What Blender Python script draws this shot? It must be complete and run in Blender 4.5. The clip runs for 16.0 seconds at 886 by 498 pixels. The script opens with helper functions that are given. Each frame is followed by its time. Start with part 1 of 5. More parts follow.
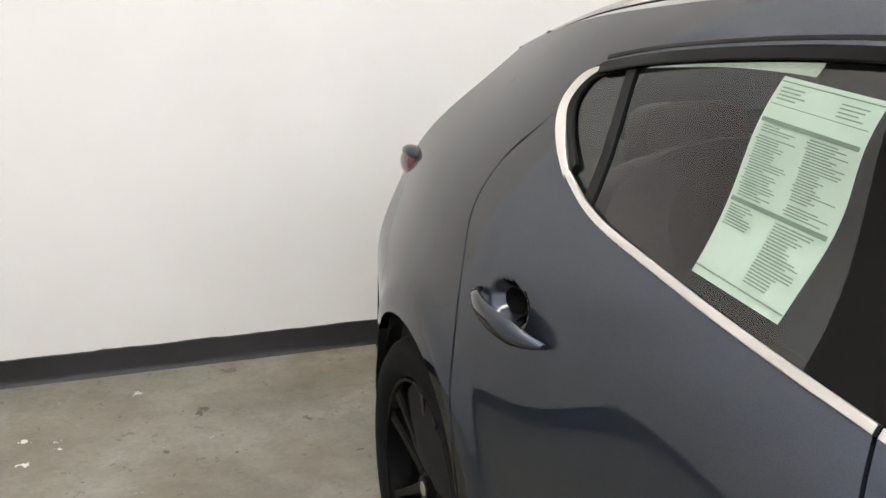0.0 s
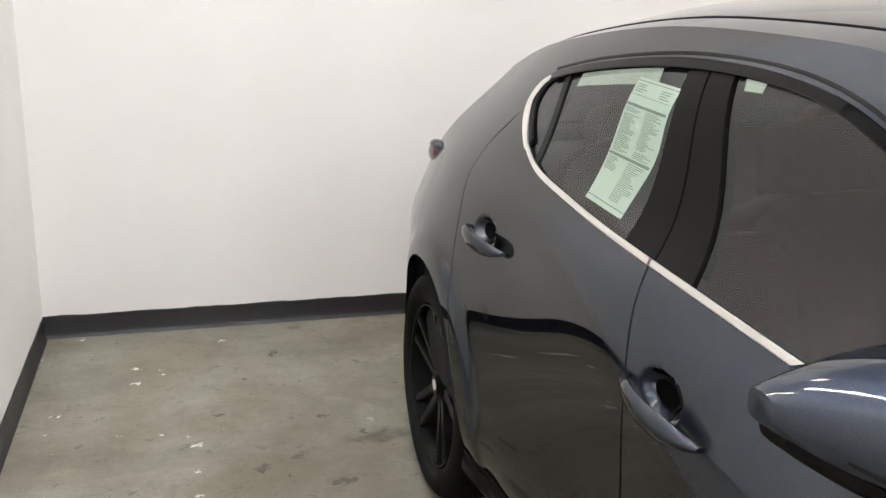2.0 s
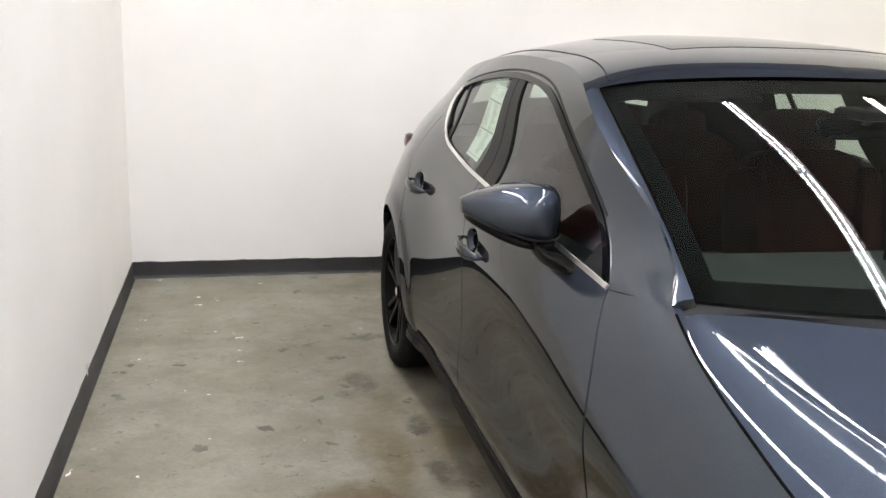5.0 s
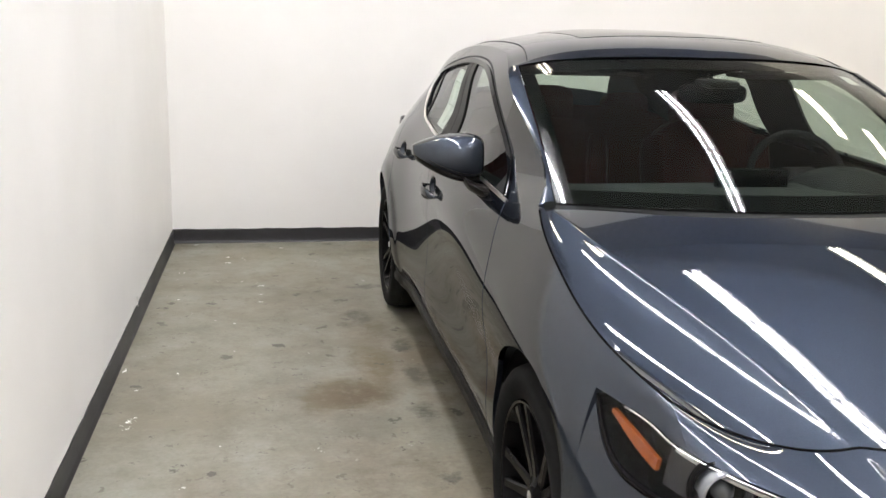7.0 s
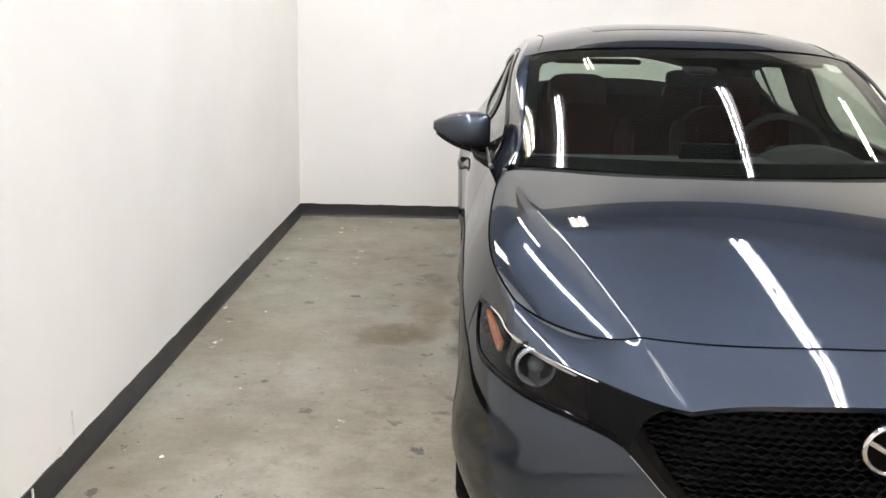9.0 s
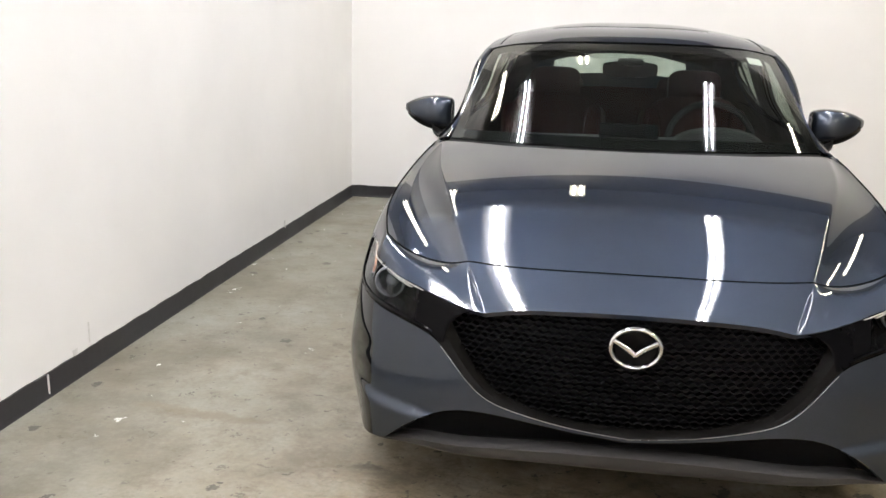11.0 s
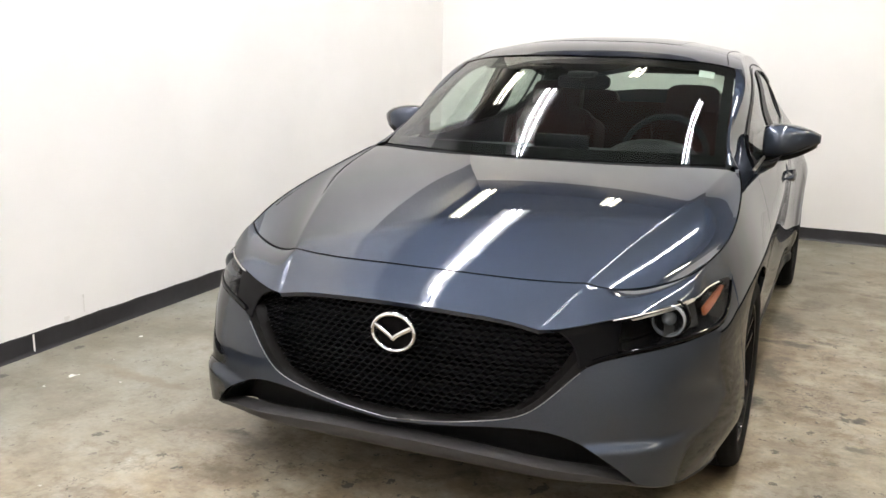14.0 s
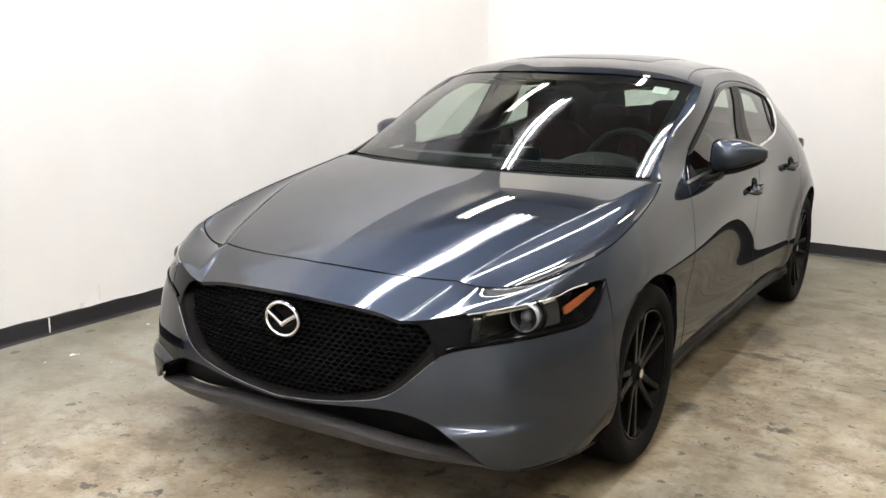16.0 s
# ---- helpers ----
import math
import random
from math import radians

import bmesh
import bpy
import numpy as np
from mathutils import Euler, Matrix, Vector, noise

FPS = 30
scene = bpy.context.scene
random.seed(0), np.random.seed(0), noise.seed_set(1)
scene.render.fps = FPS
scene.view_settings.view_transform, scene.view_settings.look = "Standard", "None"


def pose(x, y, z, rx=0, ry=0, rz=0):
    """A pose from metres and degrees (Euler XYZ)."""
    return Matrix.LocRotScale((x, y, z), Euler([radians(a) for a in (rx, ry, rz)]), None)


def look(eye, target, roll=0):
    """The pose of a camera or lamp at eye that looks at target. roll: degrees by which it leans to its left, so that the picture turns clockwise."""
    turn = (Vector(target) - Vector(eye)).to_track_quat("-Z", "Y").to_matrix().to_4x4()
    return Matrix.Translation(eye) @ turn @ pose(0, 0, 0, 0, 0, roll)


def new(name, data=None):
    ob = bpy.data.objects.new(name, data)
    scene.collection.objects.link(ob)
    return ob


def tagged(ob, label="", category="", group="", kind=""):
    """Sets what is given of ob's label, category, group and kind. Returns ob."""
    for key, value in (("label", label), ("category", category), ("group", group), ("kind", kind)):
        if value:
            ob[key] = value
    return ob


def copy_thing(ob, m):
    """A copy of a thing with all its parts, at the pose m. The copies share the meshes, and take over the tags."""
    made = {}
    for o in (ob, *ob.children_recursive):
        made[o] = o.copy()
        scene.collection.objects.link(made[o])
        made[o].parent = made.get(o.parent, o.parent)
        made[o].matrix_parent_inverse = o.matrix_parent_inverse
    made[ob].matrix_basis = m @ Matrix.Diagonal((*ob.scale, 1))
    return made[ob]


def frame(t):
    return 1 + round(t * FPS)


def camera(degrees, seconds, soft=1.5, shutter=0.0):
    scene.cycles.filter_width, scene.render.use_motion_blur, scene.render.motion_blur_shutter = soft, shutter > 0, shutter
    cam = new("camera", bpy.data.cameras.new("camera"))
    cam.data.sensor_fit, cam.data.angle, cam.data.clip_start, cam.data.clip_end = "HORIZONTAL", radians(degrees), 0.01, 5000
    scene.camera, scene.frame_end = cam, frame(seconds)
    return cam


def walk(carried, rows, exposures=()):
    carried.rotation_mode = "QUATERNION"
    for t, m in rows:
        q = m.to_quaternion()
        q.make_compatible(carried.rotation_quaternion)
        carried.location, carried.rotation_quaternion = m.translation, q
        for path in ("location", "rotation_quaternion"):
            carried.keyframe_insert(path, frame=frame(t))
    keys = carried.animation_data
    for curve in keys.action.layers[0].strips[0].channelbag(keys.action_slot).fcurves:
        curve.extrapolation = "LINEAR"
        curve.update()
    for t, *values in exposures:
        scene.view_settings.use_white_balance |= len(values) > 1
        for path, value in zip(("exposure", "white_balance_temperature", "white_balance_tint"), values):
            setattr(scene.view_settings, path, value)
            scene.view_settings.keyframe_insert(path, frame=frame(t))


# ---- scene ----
cam = camera(50.5, 16.0)
PATH = [
    (0, (-1.422, 1.088, 1.385), (-0.779, 2.887, 0.792), 1.2),
    (0.5, (-1.493, 0.947, 1.404), (-0.844, 2.745, 0.814), 1.1),
    (1, (-1.547, 0.772, 1.406), (-0.894, 2.572, 0.828), 1.3),
    (1.5, (-1.544, 0.565, 1.414), (-0.908, 2.378, 0.86), 1.4),
    (2, (-1.533, 0.327, 1.414), (-1.008, 2.182, 0.881), 1.4),
    (2.5, (-1.56, 0.108, 1.423), (-1.098, 1.981, 0.895), 1.4),
    (3, (-1.589, -0.119, 1.44), (-1.091, 1.746, 0.918), 1.3),
    (3.5, (-1.57, -0.345, 1.455), (-1.054, 1.52, 0.949), 1.4),
    (3.7, (-1.548, -0.451, 1.457), (-1.04, 1.418, 0.959), 1.6),
    (6, (-1.513, -1.557, 1.452), (-1.141, 0.354, 0.994), 1.6),
    (6.5, (-1.49, -1.776, 1.423), (-1.131, 0.139, 0.971), 1.7),
    (7, (-1.458, -2.006, 1.423), (-1.105, -0.091, 0.966), 1.6),
    (7.5, (-1.353, -2.199, 1.441), (-1.059, -0.274, 0.984), 1.5),
    (8, (-1.185, -2.35, 1.416), (-1.009, -0.412, 0.957), 1.4),
    (8.2, (-1.129, -2.42, 1.419), (-0.995, -0.478, 0.958), 1.2),
    (10.3, (-0.373, -3.11, 1.415), (-0.649, -1.185, 0.947), 1.5),
    (10.5, (-0.295, -3.173, 1.407), (-0.587, -1.249, 0.943), 1.4),
    (11, (-0.121, -3.289, 1.404), (-0.43, -1.369, 0.941), 1.4),
    (11.5, (0.078, -3.313, 1.415), (-0.277, -1.399, 0.956), 1.3),
    (12, (0.295, -3.299, 1.417), (-0.143, -1.399, 0.973), 1.2),
    (12.5, (0.496, -3.325, 1.396), (-0.016, -1.439, 0.971), 1.1),
    (13, (0.7, -3.346, 1.393), (0.106, -1.484, 0.97), 1.2),
    (13.5, (0.921, -3.294, 1.398), (0.239, -1.463, 0.974), 1.2),
    (14, (1.142, -3.176, 1.395), (0.364, -1.385, 0.965), 1.2),
    (14.5, (1.328, -3.155, 1.388), (0.488, -1.391, 0.959), 1.1),
    (15, (1.536, -3.18, 1.391), (0.635, -1.445, 0.968), 1.3),
    (15.5, (1.716, -3.168, 1.417), (0.743, -1.471, 1.0), 1.1),
    (16, (1.918, -3.084, 1.425), (0.901, -1.412, 1.017), 1.2),
]
walk(cam, [(t, look(eye, target, roll)) for t, eye, target, roll in PATH],
     exposures=[(0.0, 0.0), (1.5, -0.02), (2.0, -0.08), (2.5, -0.25), (3.0, -0.08), (3.5, 0.02), (6.0, 0.01), (8.0, 0.0), (10.5, 0.0), (11.5, 0.03), (12.5, 0.14), (14.5, 0.16), (16.0, 0.12)])
# ---- the car's surface: y runs back from the front axle, x out from the middle, z up ----
def spline(knots, values):
    """A natural cubic curve through values at knots (values may have several columns), as a function."""
    k, v = np.asarray(knots, float), np.asarray(values, float)
    n, h = len(k), np.diff(k)
    a = np.eye(n)
    b = np.zeros((n, n))
    for i in range(1, n - 1):
        a[i, i - 1:i + 2] = h[i - 1] / 6, (h[i - 1] + h[i]) / 3, h[i] / 6
        b[i, i - 1:i + 2] = 1 / h[i - 1], -1 / h[i - 1] - 1 / h[i], 1 / h[i]
    bend = np.linalg.solve(a, b) @ v

    def at(x):
        x = np.asarray(x, float)
        i = np.clip(np.searchsorted(k, x) - 1, 0, n - 2)
        p, q = (k[i + 1] - x) / h[i], (x - k[i]) / h[i]
        c, d, g = p**3 - p, q**3 - q, h[i] ** 2 / 6
        if v.ndim > 1:
            p, q, c, d, g = (w[..., None] for w in (p, q, c, d, g))
        return p * v[i] + q * v[i + 1] + g * (c * bend[i] + d * bend[i + 1])
    at.bend = bend
    return at


def curve(*points):
    """A smooth curve through points, from 0 to 1, by the length of its chords."""
    p = np.array(points, float)
    far = np.r_[0, np.cumsum(np.linalg.norm(np.diff(p, axis=0), axis=1))]
    return spline(far / far[-1], p)


# half-widths of the side along the car at several heights
SIDE_Z = [0.17, 0.28, 0.52, 0.70, 0.84, 0.95, 1.02, 1.15, 1.30, 1.40]
SIDE = [
    spline([-0.6, 0, 0.8, 2.0, 2.75, 3.3], [0.82, 0.81, 0.765, 0.765, 0.785, 0.76]),
    spline([-0.6, -0.3, 0, 0.6, 1.4, 2.2, 2.75, 3.3], [0.832, 0.892, 0.882, 0.846, 0.843, 0.85, 0.872, 0.80]),
    spline([-0.6, -0.3, 0, 0.45, 0.95, 1.6, 2.2, 2.72, 3.3], [0.830, 0.894, 0.893, 0.874, 0.864, 0.863, 0.878, 0.913, 0.800]),
    spline([-0.6, -0.3, 0, 0.45, 0.95, 1.6, 2.2, 2.72, 3.3], [0.775, 0.862, 0.895, 0.890, 0.876, 0.864, 0.870, 0.902, 0.797]),
    spline([-0.6, -0.3, 0, 0.45, 0.95, 1.6, 2.2, 2.72, 3.3], [0.660, 0.784, 0.835, 0.845, 0.864, 0.861, 0.852, 0.862, 0.748]),
    spline([-0.6, -0.3, 0, 0.45, 0.95, 1.6, 2.2, 2.72, 3.3], [0.56, 0.68, 0.746, 0.773, 0.799, 0.824, 0.820, 0.810, 0.696]),
    spline([-0.6, 0, 0.45, 0.95, 1.6, 2.2, 2.72, 3.3], [0.48, 0.665, 0.700, 0.752, 0.771, 0.772, 0.758, 0.648]),
    spline([-0.6, 0.45, 0.95, 1.6, 2.2, 2.72, 3.3], [0.38, 0.63, 0.706, 0.716, 0.708, 0.667, 0.53]),
    spline([-0.6, 0.45, 0.95, 1.6, 2.2, 2.72, 3.3], [0.28, 0.572, 0.653, 0.658, 0.638, 0.561, 0.37]),
    spline([-0.6, 0.45, 0.95, 1.6, 2.2, 2.72, 3.3], [0.20, 0.480, 0.562, 0.567, 0.545, 0.441, 0.24]),
]


def across(knots, rows, x):
    """Through rows of values at knots (one column for each x), the value of each column at its x."""
    k, v, x = np.asarray(knots, float), np.asarray(rows, float), np.asarray(x, float)
    n, h = len(k), np.diff(k)
    bend = BENDS.setdefault(tuple(k), spline(k, np.eye(n)).bend) @ v.reshape(n, -1)
    bend = bend.reshape(v.shape)
    i = np.clip(np.searchsorted(k, x) - 1, 0, n - 2)
    p, q, c = (k[i + 1] - x) / h[i], (x - k[i]) / h[i], np.arange(len(x))
    e, d, g = p**3 - p, q**3 - q, h[i] ** 2 / 6
    return p * v[i, c] + q * v[i + 1, c] + g * (e * bend[i, c] + d * bend[i + 1, c])


BENDS = {}


def side_x(y, z):
    """The half-width of the side at y and z."""
    y, z = np.broadcast_arrays(np.asarray(y, float), np.asarray(z, float))
    rows = np.stack([s(y.ravel()) for s in SIDE])
    from_hub = np.hypot(y - 2.725, z - 0.325)
    flare = 0.010 / (1 + np.exp((from_hub - 0.440) / 0.013))
    return across(SIDE_Z, rows, z.ravel()).reshape(y.shape) + flare


def on_side(y, z, out=0.0):
    x = side_x(y, z) + out
    return np.stack([x, np.broadcast_to(y, x.shape), np.broadcast_to(z, x.shape)], -1)


# how far the nose stands forward at several distances from the middle
NOSE_X = [0.0, 0.2, 0.4, 0.55, 0.67, 0.755]
NOSE_Z = [0.17, 0.28, 0.40, 0.52, 0.64, 0.74, 0.82]
NOSE = [
    spline(NOSE_Z, [-0.900, -0.935, -0.945, -0.937, -0.915, -0.870, -0.790]),
    spline(NOSE_Z, [-0.895, -0.930, -0.938, -0.928, -0.904, -0.858, -0.780]),
    spline(NOSE_Z, [-0.870, -0.905, -0.910, -0.897, -0.870, -0.820, -0.735]),
    spline(NOSE_Z, [-0.830, -0.860, -0.863, -0.848, -0.818, -0.762, -0.665]),
    spline(NOSE_Z, [-0.778, -0.802, -0.806, -0.790, -0.752, -0.682, -0.575]),
    spline(NOSE_Z, [-0.708, -0.730, -0.737, -0.720, -0.668, -0.582, -0.460]),
]
NOSE_BACK = [-0.48, -0.36, -0.2, 0.0]
U = np.array([0, 0.2, 0.4, 0.557, 0.695, 0.82, 1.02, 1.15, 1.31, 1.51])


def on_nose(u, z, out=0.0):
    """The front end: u runs round it from the middle (0) past the corner (0.95) to the front axle (1.51)."""
    u, z = np.broadcast_arrays(np.asarray(u, float), np.asarray(z, float))
    uf, zf = u.ravel(), z.ravel()
    xs = [np.full(zf.shape, x) for x in NOSE_X] + [side_x(np.full(zf.shape, y), zf) for y in NOSE_BACK]
    ys = [n(zf) for n in NOSE] + [np.full(zf.shape, y) for y in NOSE_BACK]
    def run(w):
        return np.stack([across(U, np.stack(xs), w), across(U, np.stack(ys), w)], -1)
    p = run(uf)
    if out:
        d = run(uf + 0.01) - p
        d = d / np.linalg.norm(d, axis=1)[:, None]
        p = p + out * np.stack([d[:, 1], -d[:, 0]], -1)
    return np.concatenate([p, zf[:, None]], 1).reshape(*u.shape, 3)

# ---- world and light ----
world = bpy.data.worlds.new("world")
scene.world = world
world.use_nodes = True
world.node_tree.nodes["Background"].inputs[0].default_value = (0.9, 0.95, 1.0, 1)
world.node_tree.nodes["Background"].inputs[1].default_value = 0.05
scene.view_settings.exposure = 0.0

CEILING = 4.2
LAMP_POWER = 96.0


# ---- materials ----
def nodes_of(name):
    m = bpy.data.materials.new(name)
    m.use_nodes = True
    t = m.node_tree
    return m, t, t.nodes["Principled BSDF"]


def node(tree, kind, **values):
    n = tree.nodes.new(kind)
    for key, value in values.items():
        n.inputs[key.replace("_", " ")].default_value = value
    return n


def noise_node(tree, scale, detail=4.0, rough=0.55, coords="Object"):
    c = tree.nodes.new("ShaderNodeTexCoord")
    n = node(tree, "ShaderNodeTexNoise", Scale=scale, Detail=detail, Roughness=rough)
    tree.links.new(c.outputs[coords], n.inputs["Vector"])
    return n


def ramp(tree, source, stops):
    r = tree.nodes.new("ShaderNodeValToRGB")
    tree.links.new(source, r.inputs[0])
    e = r.color_ramp.elements
    while len(e) < len(stops):
        e.new(0.5)
    for el, (at, c) in zip(e, stops):
        el.position, el.color = at, (*c, 1) if len(c) == 3 else c
    return r


def mixed(tree, factor, a, b, blend="MIX"):
    m = tree.nodes.new("ShaderNodeMix")
    m.data_type, m.blend_type = "RGBA", blend
    for socket, value in ((m.inputs[0], factor), (m.inputs[6], a), (m.inputs[7], b)):
        if hasattr(value, "is_output"):
            tree.links.new(value, socket)
        else:
            socket.default_value = value if isinstance(value, float) else (*value, 1)
    return m.outputs[2]


def bumped(tree, shader, source, strength, distance):
    b = node(tree, "ShaderNodeBump", Strength=strength, Distance=distance)
    tree.links.new(source, b.inputs["Height"])
    tree.links.new(b.outputs[0], shader.inputs["Normal"])


def plain(name, colour, rough=0.5, metal=0.0, coat=0.0, grain=0.15, scale=60.0, bump=0.0, specular=0.5):
    """A surface of one colour with a grain of a finer and a coarser scale."""
    m, t, p = nodes_of(name)
    fine, coarse = noise_node(t, scale, 3.0), noise_node(t, scale * 0.07, 2.0)
    both = mixed(t, 0.5, fine.outputs[0], coarse.outputs[0])
    dark, light = (tuple(c * (1 + k * grain) for c in colour) for k in (-1, 1))
    t.links.new(ramp(t, both, [(0.3, dark), (0.7, light)]).outputs[0], p.inputs["Base Color"])
    t.links.new(ramp(t, coarse.outputs[0], [(0.3, (rough * 0.85,) * 3), (0.7, (min(1, rough * 1.15),) * 3)]).outputs[0], p.inputs["Roughness"])
    p.inputs["Metallic"].default_value, p.inputs["Coat Weight"].default_value = metal, coat
    p.inputs["Coat Roughness"].default_value, p.inputs["Specular IOR Level"].default_value = 0.02, specular
    if bump:
        bumped(t, p, fine.outputs[0], bump, 0.002)
    return m


def car_paint():
    """Metallic flakes under a deep clear coat."""
    m, t, p = nodes_of("metallic grey paint")
    flake = noise_node(t, 900.0, 1.0)
    t.links.new(ramp(t, flake.outputs[0], [(0.3, (0.035, 0.0425, 0.058)), (0.7, (0.0515, 0.0625, 0.085))]).outputs[0], p.inputs["Base Color"])
    haze = noise_node(t, 5.0, 3.0)
    t.links.new(ramp(t, haze.outputs[0], [(0.3, (0.49,) * 3), (0.7, (0.54,) * 3)]).outputs[0], p.inputs["Roughness"])
    p.inputs["Metallic"].default_value, p.inputs["Specular Tint"].default_value = 1.0, (0.0, 0.0, 0.0, 1)
    p.inputs["Coat Weight"].default_value, p.inputs["Coat Roughness"].default_value, p.inputs["Coat IOR"].default_value = 0.95, 0.025, 1.47
    return m


def glass(name, tint, gloss=0.06):
    """Thin glass: it lets light straight through, tinted, and mirrors at its surface, the more so at a slant."""
    m, t, p = nodes_of(name)
    t.nodes.remove(p)
    clear, shine = t.nodes.new("ShaderNodeBsdfTransparent"), t.nodes.new("ShaderNodeBsdfGlossy")
    clear.inputs[0].default_value, shine.inputs["Roughness"].default_value = (*tint, 1), 0.0
    mix, slant = t.nodes.new("ShaderNodeMixShader"), node(t, "ShaderNodeLayerWeight", Blend=0.5)
    rise = maths(t, "MULTIPLY", maths(t, "POWER", slant.outputs["Facing"], 5.0), 1 - gloss)
    t.links.new(maths(t, "ADD", rise, gloss), mix.inputs[0])
    t.links.new(clear.outputs[0], mix.inputs[1])
    t.links.new(shine.outputs[0], mix.inputs[2])
    t.links.new(mix.outputs[0], t.nodes["Material Output"].inputs["Surface"])
    return m


def glowing(name, colour, power):
    m, t, p = nodes_of(name)
    p.inputs["Base Color"].default_value = (0.9, 0.9, 0.9, 1)
    p.inputs["Emission Color"].default_value, p.inputs["Emission Strength"].default_value = (*colour, 1), power
    return m


def wall_paint():
    m, t, p = nodes_of("white wall paint")
    big, small = noise_node(t, 1.2, 4.0), noise_node(t, 90.0, 3.0)
    t.links.new(ramp(t, big.outputs[0], [(0.3, (0.80, 0.79, 0.77)), (0.7, (0.86, 0.85, 0.83))]).outputs[0], p.inputs["Base Color"])
    p.inputs["Roughness"].default_value = 0.55
    bumped(t, p, small.outputs[0], 0.12, 0.002)
    return m


def maths(tree, op, a, b=None):
    m = tree.nodes.new("ShaderNodeMath")
    m.operation = op
    for socket, value in zip(m.inputs, (a, b)):
        if hasattr(value, "is_output"):
            tree.links.new(value, socket)
        elif value is not None:
            socket.default_value = value
    return m.outputs[0]


def vectors(tree, op, a, b=None, out=0):
    m = tree.nodes.new("ShaderNodeVectorMath")
    m.operation = op
    for socket, value in zip(m.inputs, (a, b)):
        if hasattr(value, "is_output"):
            tree.links.new(value, socket)
        elif value is not None:
            socket.default_value = value
    return m.outputs[out]


def spots(tree, place, scale, most):
    """Sparse small blobs of uneven size, as a mask."""
    v = node(tree, "ShaderNodeTexVoronoi", Scale=scale)
    tree.links.new(place, v.inputs["Vector"])
    pick = tree.nodes.new("ShaderNodeSeparateColor")
    tree.links.new(v.outputs["Color"], pick.inputs[0])
    size = maths(tree, "MULTIPLY", maths(tree, "POWER", pick.outputs[0], 2.5), most)
    return ramp(tree, maths(tree, "SUBTRACT", size, v.outputs["Distance"]), [(0.0, (0, 0, 0)), (0.02, (1, 1, 1))]).outputs[0]


def concrete():
    """A worn garage floor: grey by the wall, beige and mottled in front of and beside the car, with crumbs, flecks,
    stained patches and painted shade.
    """
    m, t, p = nodes_of("worn concrete")
    where = t.nodes.new("ShaderNodeTexCoord").outputs["Object"]
    cloud, mid, fine = noise_node(t, 0.7, 5.0, 0.55), noise_node(t, 2.7, 9.0, 0.68), noise_node(t, 60.0, 4.0)
    streak = t.nodes.new("ShaderNodeMapping")
    t.links.new(where, streak.inputs[0])
    streak.inputs["Scale"].default_value = (1.0, 1.15, 1.0)
    bands = node(t, "ShaderNodeTexNoise", Scale=1.6, Detail=5.0, Roughness=0.6)
    t.links.new(streak.outputs[0], bands.inputs["Vector"])
    axes = t.nodes.new("ShaderNodeSeparateXYZ")
    t.links.new(where, axes.inputs[0])
    lean = maths(t, "ADD", maths(t, "MULTIPLY", axes.outputs[0], 0.45), maths(t, "MULTIPLY", axes.outputs[1], -0.28))
    lean = maths(t, "ADD", lean, maths(t, "MULTIPLY", cloud.outputs[0], 1.5))
    beige = ramp(t, lean, [(0.0, (0, 0, 0)), (0.8, (1, 1, 1))]).outputs[0]
    grey_tone = ramp(t, bands.outputs[0], [(0.30, (0.132, 0.125, 0.096)), (0.48, (0.205, 0.198, 0.162)), (0.70, (0.255, 0.253, 0.219))]).outputs[0]
    beige_tone = ramp(t, mid.outputs[0], [(0.30, (0.196, 0.156, 0.107)), (0.46, (0.288, 0.242, 0.174)), (0.56, (0.345, 0.306, 0.238)), (0.70, (0.415, 0.388, 0.332))]).outputs[0]
    col = mixed(t, beige, grey_tone, beige_tone)
    col = mixed(t, 0.45, col, ramp(t, mid.outputs[0], [(0.36, (0.66, 0.60, 0.50)), (0.50, (1.0, 1.0, 1.0))]).outputs[0], "MULTIPLY")
    wash = node(t, "ShaderNodeTexNoise", Scale=1.9, Detail=8.0, Roughness=0.68)
    t.links.new(where, wash.inputs["Vector"])
    wheels = ramp(t, maths(t, "ABSOLUTE", axes.outputs[0]), [(0.80, (1, 1, 1)), (1.5, (0.42,) * 3)]).outputs[0]
    worn = ramp(t, wash.outputs[0], [(0.50, (0, 0, 0)), (0.62, (0.75,) * 3)]).outputs[0]
    col = mixed(t, maths(t, "MULTIPLY", worn, wheels), col, (0.135, 0.102, 0.066))
    pale = ramp(t, wash.outputs[0], [(0.30, (0.6,) * 3), (0.40, (0, 0, 0))]).outputs[0]
    col = mixed(t, pale, col, (0.30, 0.285, 0.245))
    crack = t.nodes.new("ShaderNodeTexVoronoi")
    crack.feature = "DISTANCE_TO_EDGE"
    crack.inputs["Scale"].default_value = 0.8
    bend = vectors(t, "SCALE", noise_node(t, 3.0, 6.0, 0.7).outputs["Color"])
    bend.node.inputs["Scale"].default_value = 0.5
    t.links.new(vectors(t, "ADD", where, bend), crack.inputs["Vector"])
    split = ramp(t, crack.outputs["Distance"], [(0.0, (0.55,) * 3), (0.006, (0, 0, 0))]).outputs[0]
    col = mixed(t, maths(t, "MULTIPLY", split, beige), col, (0.09, 0.075, 0.055))
    col = mixed(t, 0.6, col, ramp(t, fine.outputs[0], [(0.3, (0.84, 0.83, 0.81)), (0.7, (1.1, 1.1, 1.1))]).outputs[0], "MULTIPLY")
